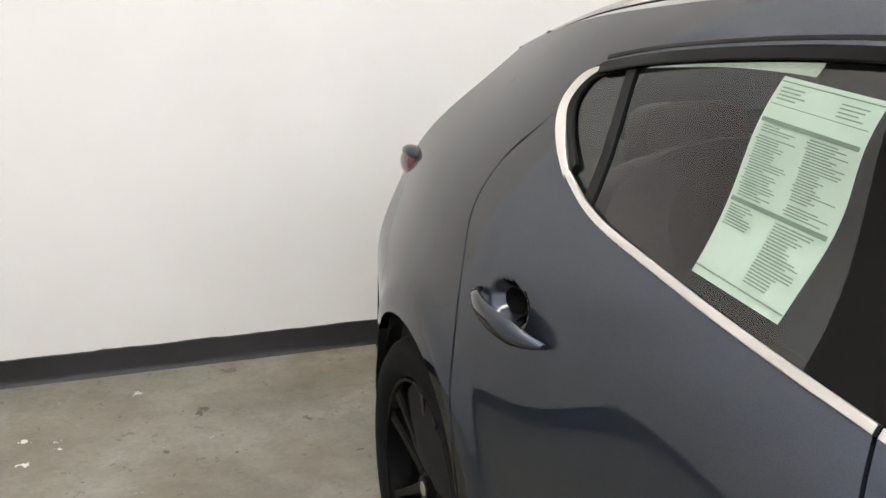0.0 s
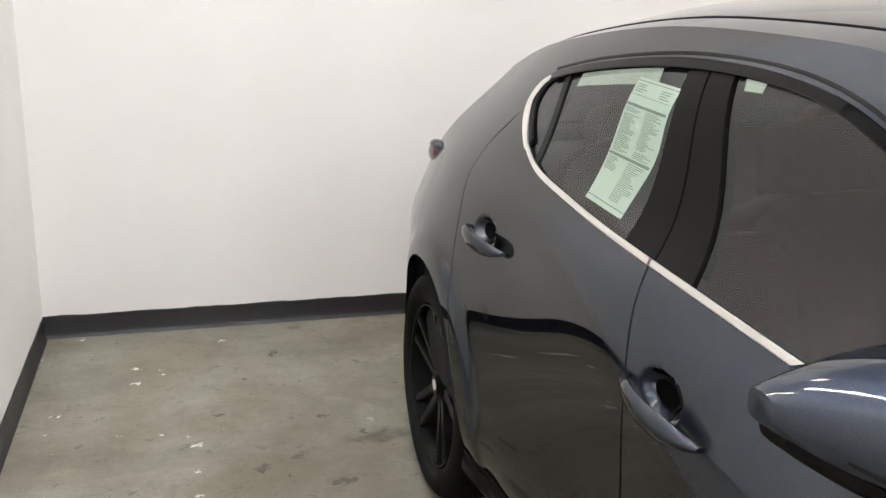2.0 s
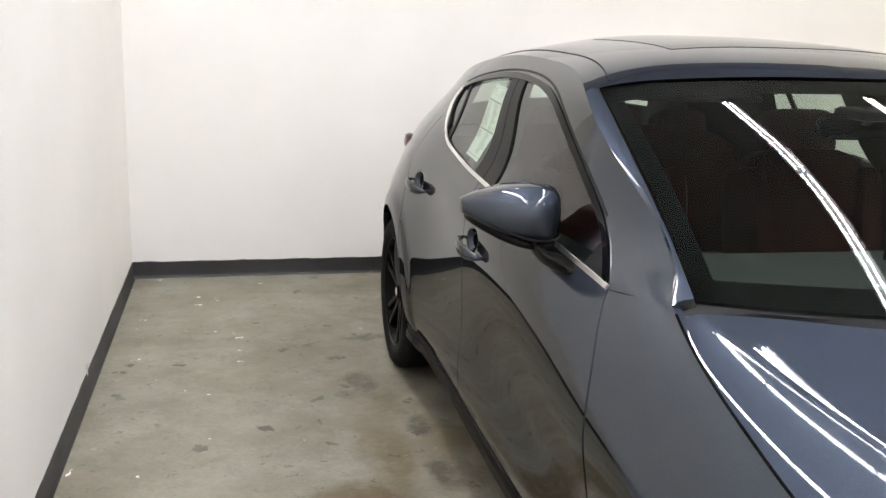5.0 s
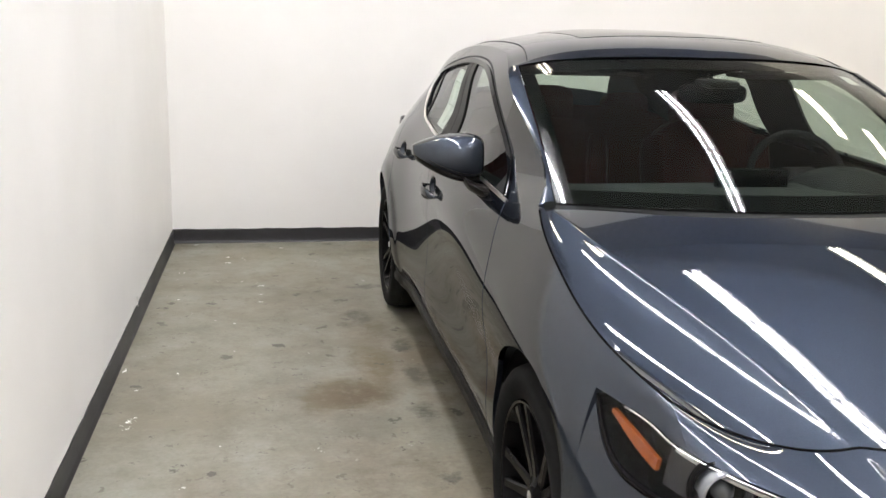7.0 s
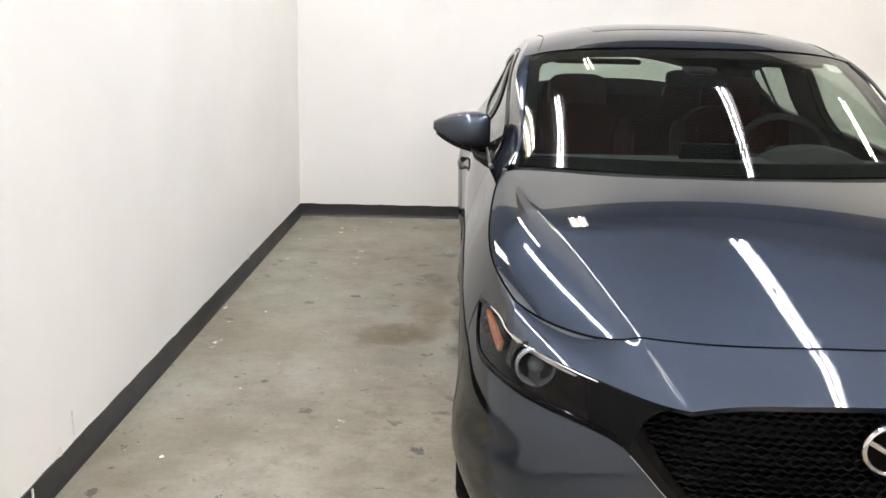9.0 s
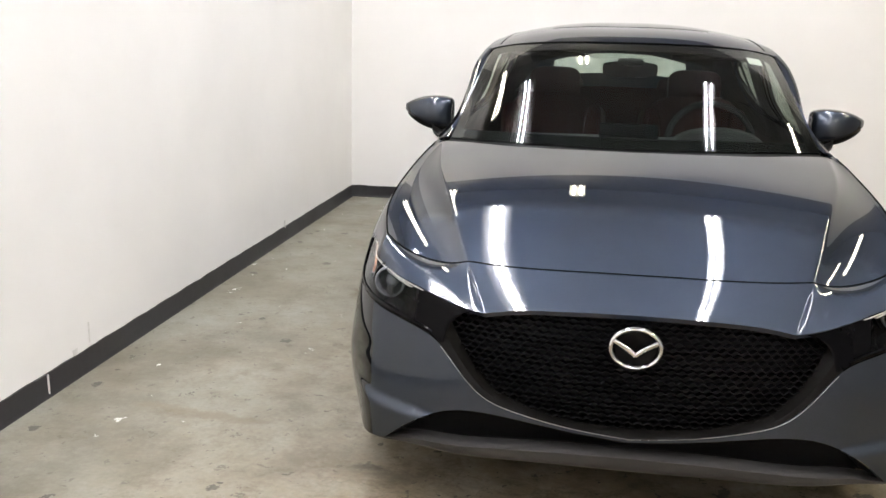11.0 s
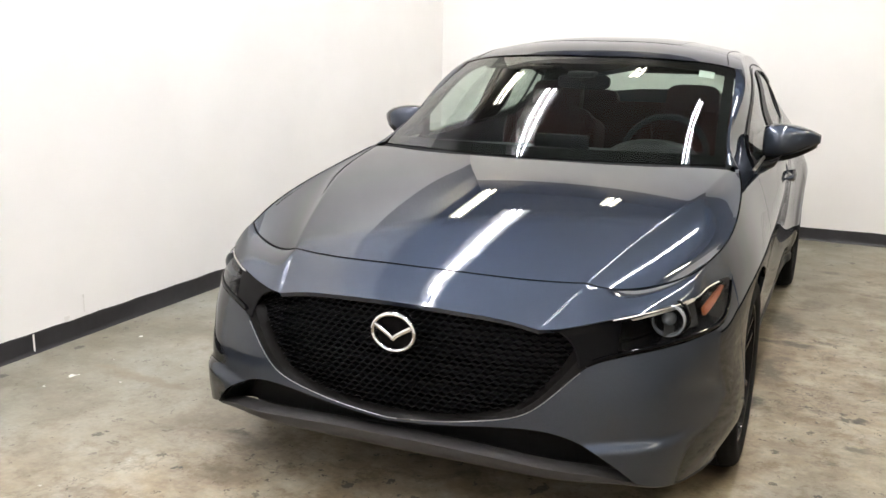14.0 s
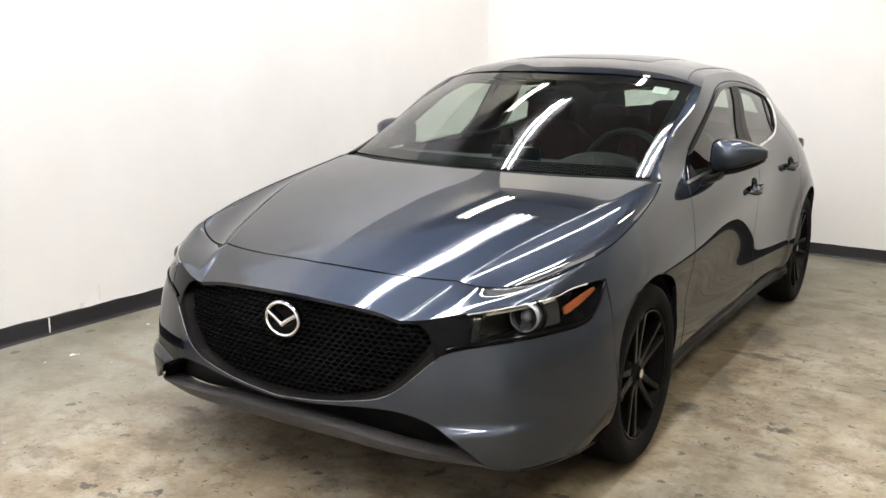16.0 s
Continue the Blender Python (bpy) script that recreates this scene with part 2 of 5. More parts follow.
    rag = vectors(t, "SCALE", vectors(t, "SUBTRACT", noise_node(t, 14.0, 4.0, 0.7).outputs["Color"], (0.5, 0.5, 0.5)))
    rag.node.inputs["Scale"].default_value = 0.16
    fray = vectors(t, "SCALE", vectors(t, "SUBTRACT", noise_node(t, 5.0, 9.0, 0.72).outputs["Color"], (0.5, 0.5, 0.5)))
    fray.node.inputs["Scale"].default_value = 0.24
    ragged = vectors(t, "ADD", where, fray)
    # olive-brown dirt in ragged patches
    dirt = ramp(t, noise_node(t, 1.25, 10.0, 0.74).outputs[0], [(0.47, (0, 0, 0)), (0.60, (0.55,) * 3)]).outputs[0]
    col = mixed(t, dirt, col, (0.135, 0.116, 0.078))
    blotch = ramp(t, noise_node(t, 6.5, 10.0, 0.76).outputs[0], [(0.40, (0.58, 0.50, 0.38)), (0.49, (1.0, 1.0, 1.0)), (0.60, (1.2, 1.17, 1.10))]).outputs[0]
    col = mixed(t, maths(t, "MULTIPLY_ADD", beige, 0.5), col, blotch, "MULTIPLY")
    col.node.inputs[0].links[0].from_node.inputs[2].default_value = 0.25
    # stained patches and painted shade: middle, half-lengths, colour, how strong
    stains_and_shade = [
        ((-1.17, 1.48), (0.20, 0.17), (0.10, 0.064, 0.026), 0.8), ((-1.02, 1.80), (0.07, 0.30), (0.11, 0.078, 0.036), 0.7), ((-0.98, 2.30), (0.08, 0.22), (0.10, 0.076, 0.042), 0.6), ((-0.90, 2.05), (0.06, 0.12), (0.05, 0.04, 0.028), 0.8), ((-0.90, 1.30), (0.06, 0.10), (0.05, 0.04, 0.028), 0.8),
        # dark brown blotches that also paint the umbra along the left sill
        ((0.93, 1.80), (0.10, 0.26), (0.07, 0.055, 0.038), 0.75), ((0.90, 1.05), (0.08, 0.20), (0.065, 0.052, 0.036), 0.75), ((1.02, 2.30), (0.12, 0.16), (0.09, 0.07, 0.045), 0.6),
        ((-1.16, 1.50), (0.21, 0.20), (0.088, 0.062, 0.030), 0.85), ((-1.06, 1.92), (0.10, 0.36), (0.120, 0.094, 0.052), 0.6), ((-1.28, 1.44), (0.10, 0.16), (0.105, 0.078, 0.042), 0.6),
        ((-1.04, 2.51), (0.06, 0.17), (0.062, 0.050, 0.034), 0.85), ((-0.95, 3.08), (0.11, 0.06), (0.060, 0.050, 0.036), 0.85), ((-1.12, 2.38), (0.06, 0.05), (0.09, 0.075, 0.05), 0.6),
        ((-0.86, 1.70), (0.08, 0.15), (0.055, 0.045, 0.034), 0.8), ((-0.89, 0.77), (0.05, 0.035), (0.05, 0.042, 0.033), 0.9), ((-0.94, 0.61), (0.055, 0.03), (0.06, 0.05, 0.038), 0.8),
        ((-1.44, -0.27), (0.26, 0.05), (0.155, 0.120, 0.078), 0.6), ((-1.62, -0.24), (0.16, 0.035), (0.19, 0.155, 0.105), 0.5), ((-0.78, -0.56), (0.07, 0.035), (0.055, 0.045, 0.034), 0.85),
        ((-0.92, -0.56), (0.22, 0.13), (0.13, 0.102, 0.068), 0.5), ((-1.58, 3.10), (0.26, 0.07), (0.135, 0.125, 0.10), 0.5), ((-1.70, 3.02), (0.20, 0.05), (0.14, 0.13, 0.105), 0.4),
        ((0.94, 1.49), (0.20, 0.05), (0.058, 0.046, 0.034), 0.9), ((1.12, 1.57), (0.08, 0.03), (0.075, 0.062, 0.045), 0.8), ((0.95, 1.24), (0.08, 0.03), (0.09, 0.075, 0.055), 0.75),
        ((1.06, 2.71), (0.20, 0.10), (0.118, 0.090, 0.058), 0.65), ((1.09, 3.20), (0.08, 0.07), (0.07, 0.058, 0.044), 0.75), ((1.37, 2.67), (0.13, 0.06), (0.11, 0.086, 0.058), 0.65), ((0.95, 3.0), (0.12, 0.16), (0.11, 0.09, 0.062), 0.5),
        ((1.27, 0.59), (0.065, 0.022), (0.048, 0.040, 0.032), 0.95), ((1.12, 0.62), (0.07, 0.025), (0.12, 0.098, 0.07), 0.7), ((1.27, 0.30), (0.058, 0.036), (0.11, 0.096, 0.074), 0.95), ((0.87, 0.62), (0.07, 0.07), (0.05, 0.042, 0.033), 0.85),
        # the last one here also paints shade under the front bumper
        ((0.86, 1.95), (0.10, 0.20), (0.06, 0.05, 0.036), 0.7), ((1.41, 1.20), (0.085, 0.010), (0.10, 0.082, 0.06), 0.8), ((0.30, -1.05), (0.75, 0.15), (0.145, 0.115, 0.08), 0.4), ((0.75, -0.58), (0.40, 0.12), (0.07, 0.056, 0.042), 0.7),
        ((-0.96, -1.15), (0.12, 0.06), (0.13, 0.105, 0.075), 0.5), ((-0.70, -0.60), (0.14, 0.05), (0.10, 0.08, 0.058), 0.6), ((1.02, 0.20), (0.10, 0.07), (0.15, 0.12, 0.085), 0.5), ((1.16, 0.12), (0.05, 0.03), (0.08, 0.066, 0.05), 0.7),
    ]
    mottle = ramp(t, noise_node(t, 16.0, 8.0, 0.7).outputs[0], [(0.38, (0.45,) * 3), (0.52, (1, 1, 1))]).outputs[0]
    for (x, y), (a, b), tone, strength in stains_and_shade:
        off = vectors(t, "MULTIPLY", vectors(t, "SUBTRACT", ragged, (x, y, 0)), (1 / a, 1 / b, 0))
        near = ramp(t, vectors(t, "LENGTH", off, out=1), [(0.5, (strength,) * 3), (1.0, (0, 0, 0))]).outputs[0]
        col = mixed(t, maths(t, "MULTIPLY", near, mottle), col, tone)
    fleck_place = vectors(t, "ADD", where, rag)
    dark = maths(t, "MULTIPLY", spots(t, fleck_place, 9.0, 0.26), ramp(t, mid.outputs[0], [(0.45, (1, 1, 1)), (0.65, (0.3,) * 3)]).outputs[0])
    col = mixed(t, dark, col, (0.060, 0.052, 0.040))
    col = mixed(t, maths(t, "MULTIPLY", spots(t, fleck_place, 24.0, 0.31), maths(t, "MAXIMUM", beige, 0.55)), col, (0.075, 0.062, 0.046))
    by_wall = ramp(t, axes.outputs[0], [(0.0, (1, 1, 1)), (1.0, (0, 0, 0))])
    by_wall.color_ramp.elements[0].position = 0.0
    shift = maths(t, "MULTIPLY_ADD", axes.outputs[0], 0.8)
    shift.node.inputs[2].default_value = 1.6
    t.links.new(shift, by_wall.inputs[0])
    white = maths(t, "MULTIPLY", spots(t, vectors(t, "ADD", fleck_place, (3.3, 1.7, 0)), 9.0, 0.15), by_wall.outputs[0])
    col = mixed(t, white, col, (0.80, 0.80, 0.77))
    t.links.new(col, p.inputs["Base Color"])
    t.links.new(ramp(t, mid.outputs[0], [(0.3, (0.36,) * 3), (0.7, (0.62,) * 3)]).outputs[0], p.inputs["Roughness"])
    p.inputs["Specular IOR Level"].default_value = 0.35
    bumped(t, p, mixed(t, 0.5, mid.outputs[0], fine.outputs[0]), 0.3, 0.004)
    return m


PAINT = car_paint()
GLASS_FRONT = glass("windscreen glass", (0.68, 0.75, 0.70), 0.05)
GLASS_SIDE = glass("tinted side glass", (0.68, 0.76, 0.70), 0.085)
GLASS_CLEAR = glass("clear lamp cover", (0.84, 0.85, 0.86), 0.022)
GLOSS_BLACK = plain("gloss black plastic", (0.0025, 0.0025, 0.003), 0.06, specular=0.08)
PILLAR_BLACK = plain("black pillar film", (0.006, 0.0055, 0.005), 0.35, specular=0.05)
# besides the glass border, the painted shade of hood gap and handle recesses
FRIT_AND_SHADE = plain("black glass border and recess shade", (0.005, 0.005, 0.005), 0.6, specular=0.0)
BLACK = plain("black plastic", (0.010, 0.010, 0.011), 0.5, bump=0.1, specular=0.12)
LIP_GREY = plain("grey lip plastic", (0.046, 0.044, 0.044), 0.55, grain=0.1, specular=0.3)
GRILLE_BLACK = plain("grille black", (0.004, 0.004, 0.0045), 0.4, specular=0.06)
RUBBER = plain("tyre rubber", (0.010, 0.010, 0.010), 0.75, bump=0.3, specular=0.05)
RIM_BLACK = plain("black rim paint", (0.005, 0.005, 0.0055), 0.22, specular=0.07)
DARK_METAL = plain("dark bright edge", (0.30, 0.30, 0.31), 0.3, metal=1.0)
CHROME = plain("chrome", (0.75, 0.75, 0.76), 0.12, metal=1.0, grain=0.03)
SATIN = plain("satin bright metal", (0.80, 0.78, 0.75), 0.3, metal=1.0, grain=0.03)
AMBER = plain("amber plastic", (0.34, 0.075, 0.008), 0.3, coat=0.4)
RED_LAMP = plain("red lamp plastic", (0.11, 0.014, 0.016), 0.25, coat=0.5)
RED_LEATHER = plain("dark red leather", (0.026, 0.0028, 0.0028), 0.6, bump=0.4, scale=120, specular=0.1)
CABIN = plain("dark cabin plastic", (0.014, 0.014, 0.015), 0.6, bump=0.2, specular=0.1)
DASH_GREY = plain("grey dash", (0.026, 0.029, 0.028), 0.6, bump=0.2, specular=0.1)
HEADLINE = plain("black headliner", (0.010, 0.010, 0.011), 0.9, specular=0.05)
LENS_GLASS = plain("dark lens glass", (0.10, 0.11, 0.12), 0.05, coat=1.0)
RIB_GREY = plain("ribbed grey", (0.022, 0.021, 0.021), 0.4)
LENS = plain("grey lamp lens", (0.24, 0.255, 0.28), 0.15, metal=0.4, coat=1.0)
PAPER = plain("pale green paper", (0.93, 0.96, 0.92), 0.6, grain=0.04)
PAPER_INK = plain("grey print", (0.30, 0.36, 0.31), 0.7)
WHITE_PLASTIC = plain("white sticker", (0.72, 0.76, 0.72), 0.5, grain=0.03)
WALL = wall_paint()
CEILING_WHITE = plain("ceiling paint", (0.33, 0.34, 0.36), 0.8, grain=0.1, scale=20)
UPPER_DARK = plain("grey upper cladding", (0.28, 0.28, 0.285), 0.8, grain=0.1, scale=15)
VINYL = plain("black vinyl base", (0.016, 0.015, 0.017), 0.45, grain=0.3, scale=30, bump=0.2)
CONCRETE = concrete()
TUBE = glowing("lit tube", (0.985, 0.975, 1.02), LAMP_POWER)
WARM_TUBE = glowing("warm lit tube", (1.0, 0.91, 0.72), LAMP_POWER * 0.6)
FIXTURE = plain("white enamel", (0.22, 0.22, 0.22), 0.3, grain=0.03)
REFLECTOR = plain("dusty reflector enamel", (0.34, 0.34, 0.34), 0.4, grain=0.03)
CLEAN_ENAMEL = plain("clean reflector enamel", (0.72, 0.72, 0.72), 0.4, grain=0.03)
CHIP = plain("bare wall chip", (0.72, 0.71, 0.68), 0.8)


# ---- making meshes ----
def grid(p, hem=0.0, out=None):
    """A sheet over an array of points (rows, columns, 3), its rim turned in by hem: away from the side out, or towards the car's middle."""
    p = np.asarray(p, float)
    nv, nu = p.shape[:2]
    verts = p.reshape(-1, 3)
    idx = np.arange(nv * nu).reshape(nv, nu)
    faces = np.stack([idx[:-1, :-1], idx[:-1, 1:], idx[1:, 1:], idx[1:, :-1]], -1).reshape(-1, 4)
    if hem:
        du, dv = np.gradient(p, axis=1), np.gradient(p, axis=0)
        n = np.cross(du, dv)
        n /= np.linalg.norm(n, axis=-1, keepdims=True) + 1e-9
        middle = n[nv // 2, nu // 2]
        if middle @ (np.array(out) if out is not None else p[nv // 2, nu // 2] - (0, 1.2, 0.5)) < 0:
            n, faces = -n, faces[:, ::-1]
        rim = np.r_[idx[0, :-1], idx[:-1, -1], idx[-1, :0:-1], idx[:0:-1, 0]]
        inner = verts[rim] - hem * (np.array((1.0, 0, 0)) if out is None else n.reshape(-1, 3)[rim])
        k = np.arange(len(rim))
        far = len(verts) + k
        faces = np.concatenate([faces, np.stack([rim, far, np.roll(far, -1), np.roll(rim, -1)], -1)])
        verts = np.concatenate([verts, inner])
    return verts, [tuple(f) for f in faces.tolist()]


def joined(*pieces):
    verts, faces, n = [], [], 0
    for v, f in pieces:
        verts.append(np.asarray(v, float))
        faces += [tuple(i + n for i in q) for q in f]
        n += len(v)
    return np.concatenate(verts), faces


def flipped(piece):
    """The mirror image on the car's other side."""
    v, f = piece
    return np.asarray(v) * (-1, 1, 1), [q[::-1] for q in f]


def moved(piece, m):
    v, f = piece
    a = np.array(m)
    return np.asarray(v) @ a[:3, :3].T + a[:3, 3], f


def sweep(path, profile, side, closed=False, caps=True, size=None):
    """A profile of (across, up) pairs carried along a path; side gives its across direction and size its scale at every point."""
    path, side, prof = np.asarray(path, float), np.asarray(side, float), np.asarray(profile, float)
    along = np.roll(path, -1, 0) - np.roll(path, 1, 0) if closed else np.gradient(path, axis=0)
    along /= np.linalg.norm(along, axis=1, keepdims=True) + 1e-9
    side = np.broadcast_to(side, path.shape)
    side = side - along * (side * along).sum(1, keepdims=True)
    side = side / (np.linalg.norm(side, axis=1, keepdims=True) + 1e-9)
    up = np.cross(along, side)
    prof = prof[None] * (np.ones(len(path)) if size is None else np.asarray(size))[:, None, None]
    ring = path[:, None] + prof[..., :1] * side[:, None] + prof[..., 1:] * up[:, None]
    n, k = ring.shape[:2]
    idx = np.arange(n * k).reshape(n, k)
    rows = [(i, (i + 1) % n) for i in range(n if closed else n - 1)]
    faces = [(idx[a, j], idx[a, (j + 1) % k], idx[b, (j + 1) % k], idx[b, j]) for a, b in rows for j in range(k)]
    if caps and not closed:
        faces += [tuple(idx[0, ::-1]), tuple(idx[-1])]
    return ring.reshape(-1, 3), [tuple(int(i) for i in f) for f in faces]


def round_profile(w, h, n=10):
    a = np.linspace(0, 2 * math.pi, n, endpoint=False)
    return np.stack([w * np.cos(a), h * np.sin(a)], -1)


def flat_profile(w, h):
    c = min(w, h) * 0.35
    return [(-w, -h + c), (-w + c, -h), (w - c, -h), (w, -h + c), (w, h - c), (w - c, h), (-w + c, h), (-w, h - c)]


def turned(profile, n=48, axis="x"):
    """A body of revolution from (radius, along) pairs round the x or the z axis."""
    a = np.linspace(0, 2 * math.pi, n, endpoint=False)
    pr = np.asarray(profile, float)
    c, s = np.cos(a)[:, None] * pr[None, :, 0], np.sin(a)[:, None] * pr[None, :, 0]
    h = np.broadcast_to(pr[None, :, 1], c.shape)
    v = np.stack([h, c, s], -1) if axis == "x" else np.stack([c, s, h], -1)
    k = len(pr)
    idx = np.arange(n * k).reshape(n, k)
    faces = [(idx[i, j], idx[i, j + 1], idx[(i + 1) % n, j + 1], idx[(i + 1) % n, j]) for i in range(n) for j in range(k - 1)]
    return v.reshape(-1, 3), [tuple(int(q) for q in f) for f in faces]


def block(x0, x1, y0, y1, z0, z1, bevel=0.0, seg=2):
    bm = bmesh.new()
    bmesh.ops.create_cube(bm, size=1)
    for v in bm.verts:
        v.co = ((x0 + x1) / 2 + v.co.x * (x1 - x0), (y0 + y1) / 2 + v.co.y * (y1 - y0), (z0 + z1) / 2 + v.co.z * (z1 - z0))
    if bevel:
        bmesh.ops.bevel(bm, geom=bm.edges[:], offset=bevel, segments=seg, affect="EDGES", profile=0.5)
    bm.verts.index_update()
    piece = np.array([v.co[:] for v in bm.verts]), [tuple(v.index for v in f.verts) for f in bm.faces]
    bm.free()
    return piece


def lumped(sections):
    """A closed skin over rings of equally many points."""
    r = np.asarray(sections, float)
    n, k = r.shape[:2]
    idx = np.arange(n * k).reshape(n, k)
    faces = [(idx[i, j], idx[i, (j + 1) % k], idx[i + 1, (j + 1) % k], idx[i + 1, j]) for i in range(n - 1) for j in range(k)]
    faces += [tuple(idx[0, ::-1]), tuple(idx[-1])]
    return r.reshape(-1, 3), [tuple(int(q) for q in f) for f in faces]


def mesh_of(name, piece, material, sharp=38):
    v, f = piece
    me = bpy.data.meshes.new(name)
    me.from_pydata([tuple(float(c) for c in p) for p in v], [], [tuple(int(i) for i in q) for q in f])
    me.materials.append(material)
    me.update()
    bm = bmesh.new()
    bm.from_mesh(me)
    bmesh.ops.recalc_face_normals(bm, faces=bm.faces)
    bm.to_mesh(me)
    bm.free()
    me.shade_smooth()
    me.set_sharp_from_angle(angle=radians(sharp))
    return me


def part(name, piece, material, parent, label="", sharp=38):
    ob = new(name, mesh_of(name, piece, material, sharp))
    ob.parent = parent
    return tagged(ob, label) if label else ob


def thing(name, label, category, at=(0, 0, 0), group="", kind=""):
    ob = new(name)
    ob.location = at
    return tagged(ob, label, category, group, kind)


def solid(name, piece, material, label, category, group="", kind="", sharp=38):
    return tagged(new(name, mesh_of(name, piece, material, sharp)), label, category, group, kind)


def coons(bottom, right, top, left, nu, nv):
    """A patch between four curves of one parameter; bottom and top run from left to right, left and right from bottom to top."""
    s, t = np.linspace(0, 1, nu), np.linspace(0, 1, nv)
    b, tp, l, r = bottom(s), top(s), left(t), right(t)
    s, t = s[None, :, None], t[:, None, None]
    ruled = (1 - t) * b[None] + t * tp[None] + (1 - s) * l[:, None] + s * r[:, None]
    return ruled - ((1 - s) * (1 - t) * b[0] + s * (1 - t) * b[-1] + (1 - s) * t * tp[0] + s * t * tp[-1])


def stretch(c, a, b):
    """A piece of a curve, between two of its parameters."""
    return lambda s: c(a + (b - a) * np.asarray(s))


def at_y(c, y):
    """The parameter at which a curve passes y."""
    s = np.linspace(0, 1, 801)
    return float(s[np.argmin(abs(c(s)[:, 0] - y))])


def straight(a, b):
    a, b = np.array(a, float), np.array(b, float)
    return lambda s: a + (b - a) * np.asarray(s)[..., None]


def chain(*curves):
    """Curves laid end to end, as one."""
    n = len(curves)

    def at(s):
        s = np.asarray(s, float)
        i = np.clip((s * n).astype(int), 0, n - 1)
        return np.stack([curves[j](np.array(q * n - j)) for q, j in zip(s, i)])
    return at


def side_panel(bottom, right, top, left, nu, nv, out=0.0, dent=None):
    """A patch of the car's side between four curves in (y, z)."""
    q = coons(bottom, right, top, left, nu, nv)
    p = on_side(q[..., 0], q[..., 1], out)
    if dent is not None:
        p[..., 0] -= dent(q[..., 0], q[..., 1])
    return p


# ---- the room ----
WALL_X, BACK_Y, LEAN_BACK = -2.112, 4.222, 0.012
EAST, SOUTH = 6.2, -5.5
BASE_H = 0.095


def back_y(x):
    return BACK_Y + LEAN_BACK * (x - WALL_X)


def wall(name, a, b, inward, label, low=0.0, high=CEILING, material=WALL):
    """A wall from a to b on plan, 0.15 thick, the thickness away from inward."""
    a, b, o = Vector((*a, 0)), Vector((*b, 0)), Vector((*inward, 0)) * -0.15
    v = [a, b, b + o, a + o]
    v = [(p.x, p.y, low) for p in v] + [(p.x, p.y, high) for p in v]
    f = [(0, 1, 2, 3), (4, 5, 6, 7), (0, 1, 5, 4), (1, 2, 6, 5), (2, 3, 7, 6), (3, 0, 4, 7)]
    return solid(name, (np.array(v), f), material, label, "wall", kind="structure")


north_end = (EAST, back_y(EAST))
wall("wall_west", (WALL_X, SOUTH), (WALL_X, BACK_Y), (1, 0), "white painted smooth wall with a black vinyl base", high=3.05)
wall("wall_north", (WALL_X, BACK_Y), north_end, (0, -1), "white painted wall behind the parked car", high=3.7)
# unseen wall, grey to hold bounced light off the car's left side
wall("wall_east", (EAST, SOUTH), north_end, (-1, 0), "unseen grey wall closing the garage", material=UPPER_DARK)
# unseen wall, set near to throw light on the front bumper
wall("wall_south", (WALL_X, SOUTH), (EAST, SOUTH), (0, 1), "unseen white wall closing the garage")
# unseen cladding, added to darken what windscreen and hood mirror
wall("wall_upper_west", (WALL_X, SOUTH), (WALL_X, BACK_Y), (1, 0), "unseen grey cladding over the white wall", 3.05, CEILING, UPPER_DARK)
wall("wall_upper_north", (WALL_X, BACK_Y), north_end, (0, -1), "unseen grey cladding over the white wall", 3.7, CEILING, UPPER_DARK)
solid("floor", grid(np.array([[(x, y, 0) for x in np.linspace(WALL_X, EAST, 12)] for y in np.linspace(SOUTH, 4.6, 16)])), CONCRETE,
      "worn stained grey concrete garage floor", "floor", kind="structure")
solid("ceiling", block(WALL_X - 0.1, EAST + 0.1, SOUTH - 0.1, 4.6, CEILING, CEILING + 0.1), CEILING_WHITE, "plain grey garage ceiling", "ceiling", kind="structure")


def baseboard(name, a, b, inward):
    """A vinyl strip with a slightly wavy, torn upper edge and a coved toe."""
    a, b, o = np.array(a, float), np.array(b, float), np.array(inward, float)
    n = int(np.linalg.norm(b - a) / 0.04)
    rng = np.random.default_rng(4)
    rings = []
    for i in range(n + 1):
        p = a + (b - a) * i / n
        h = BASE_H + 0.0012 * math.sin(i * 0.9) + rng.normal(0, 0.0008)
        prof = [(0.0, 0.0), (0.014, 0.0), (0.008, 0.010), (0.005, 0.022), (0.005, h - 0.002), (0.003, h), (0.0, h)]
        rings.append([(p[0] + o[0] * d, p[1] + o[1] * d, z) for d, z in prof])
    return solid(name, lumped(rings), VINYL, "black vinyl wall base with scuffs and torn edge", "baseboard", kind="structure")


baseboard("baseboard_west", (WALL_X, SOUTH), (WALL_X, BACK_Y - 0.015), (1, 0))
baseboard("baseboard_north", (WALL_X, BACK_Y), north_end, (0, -1))


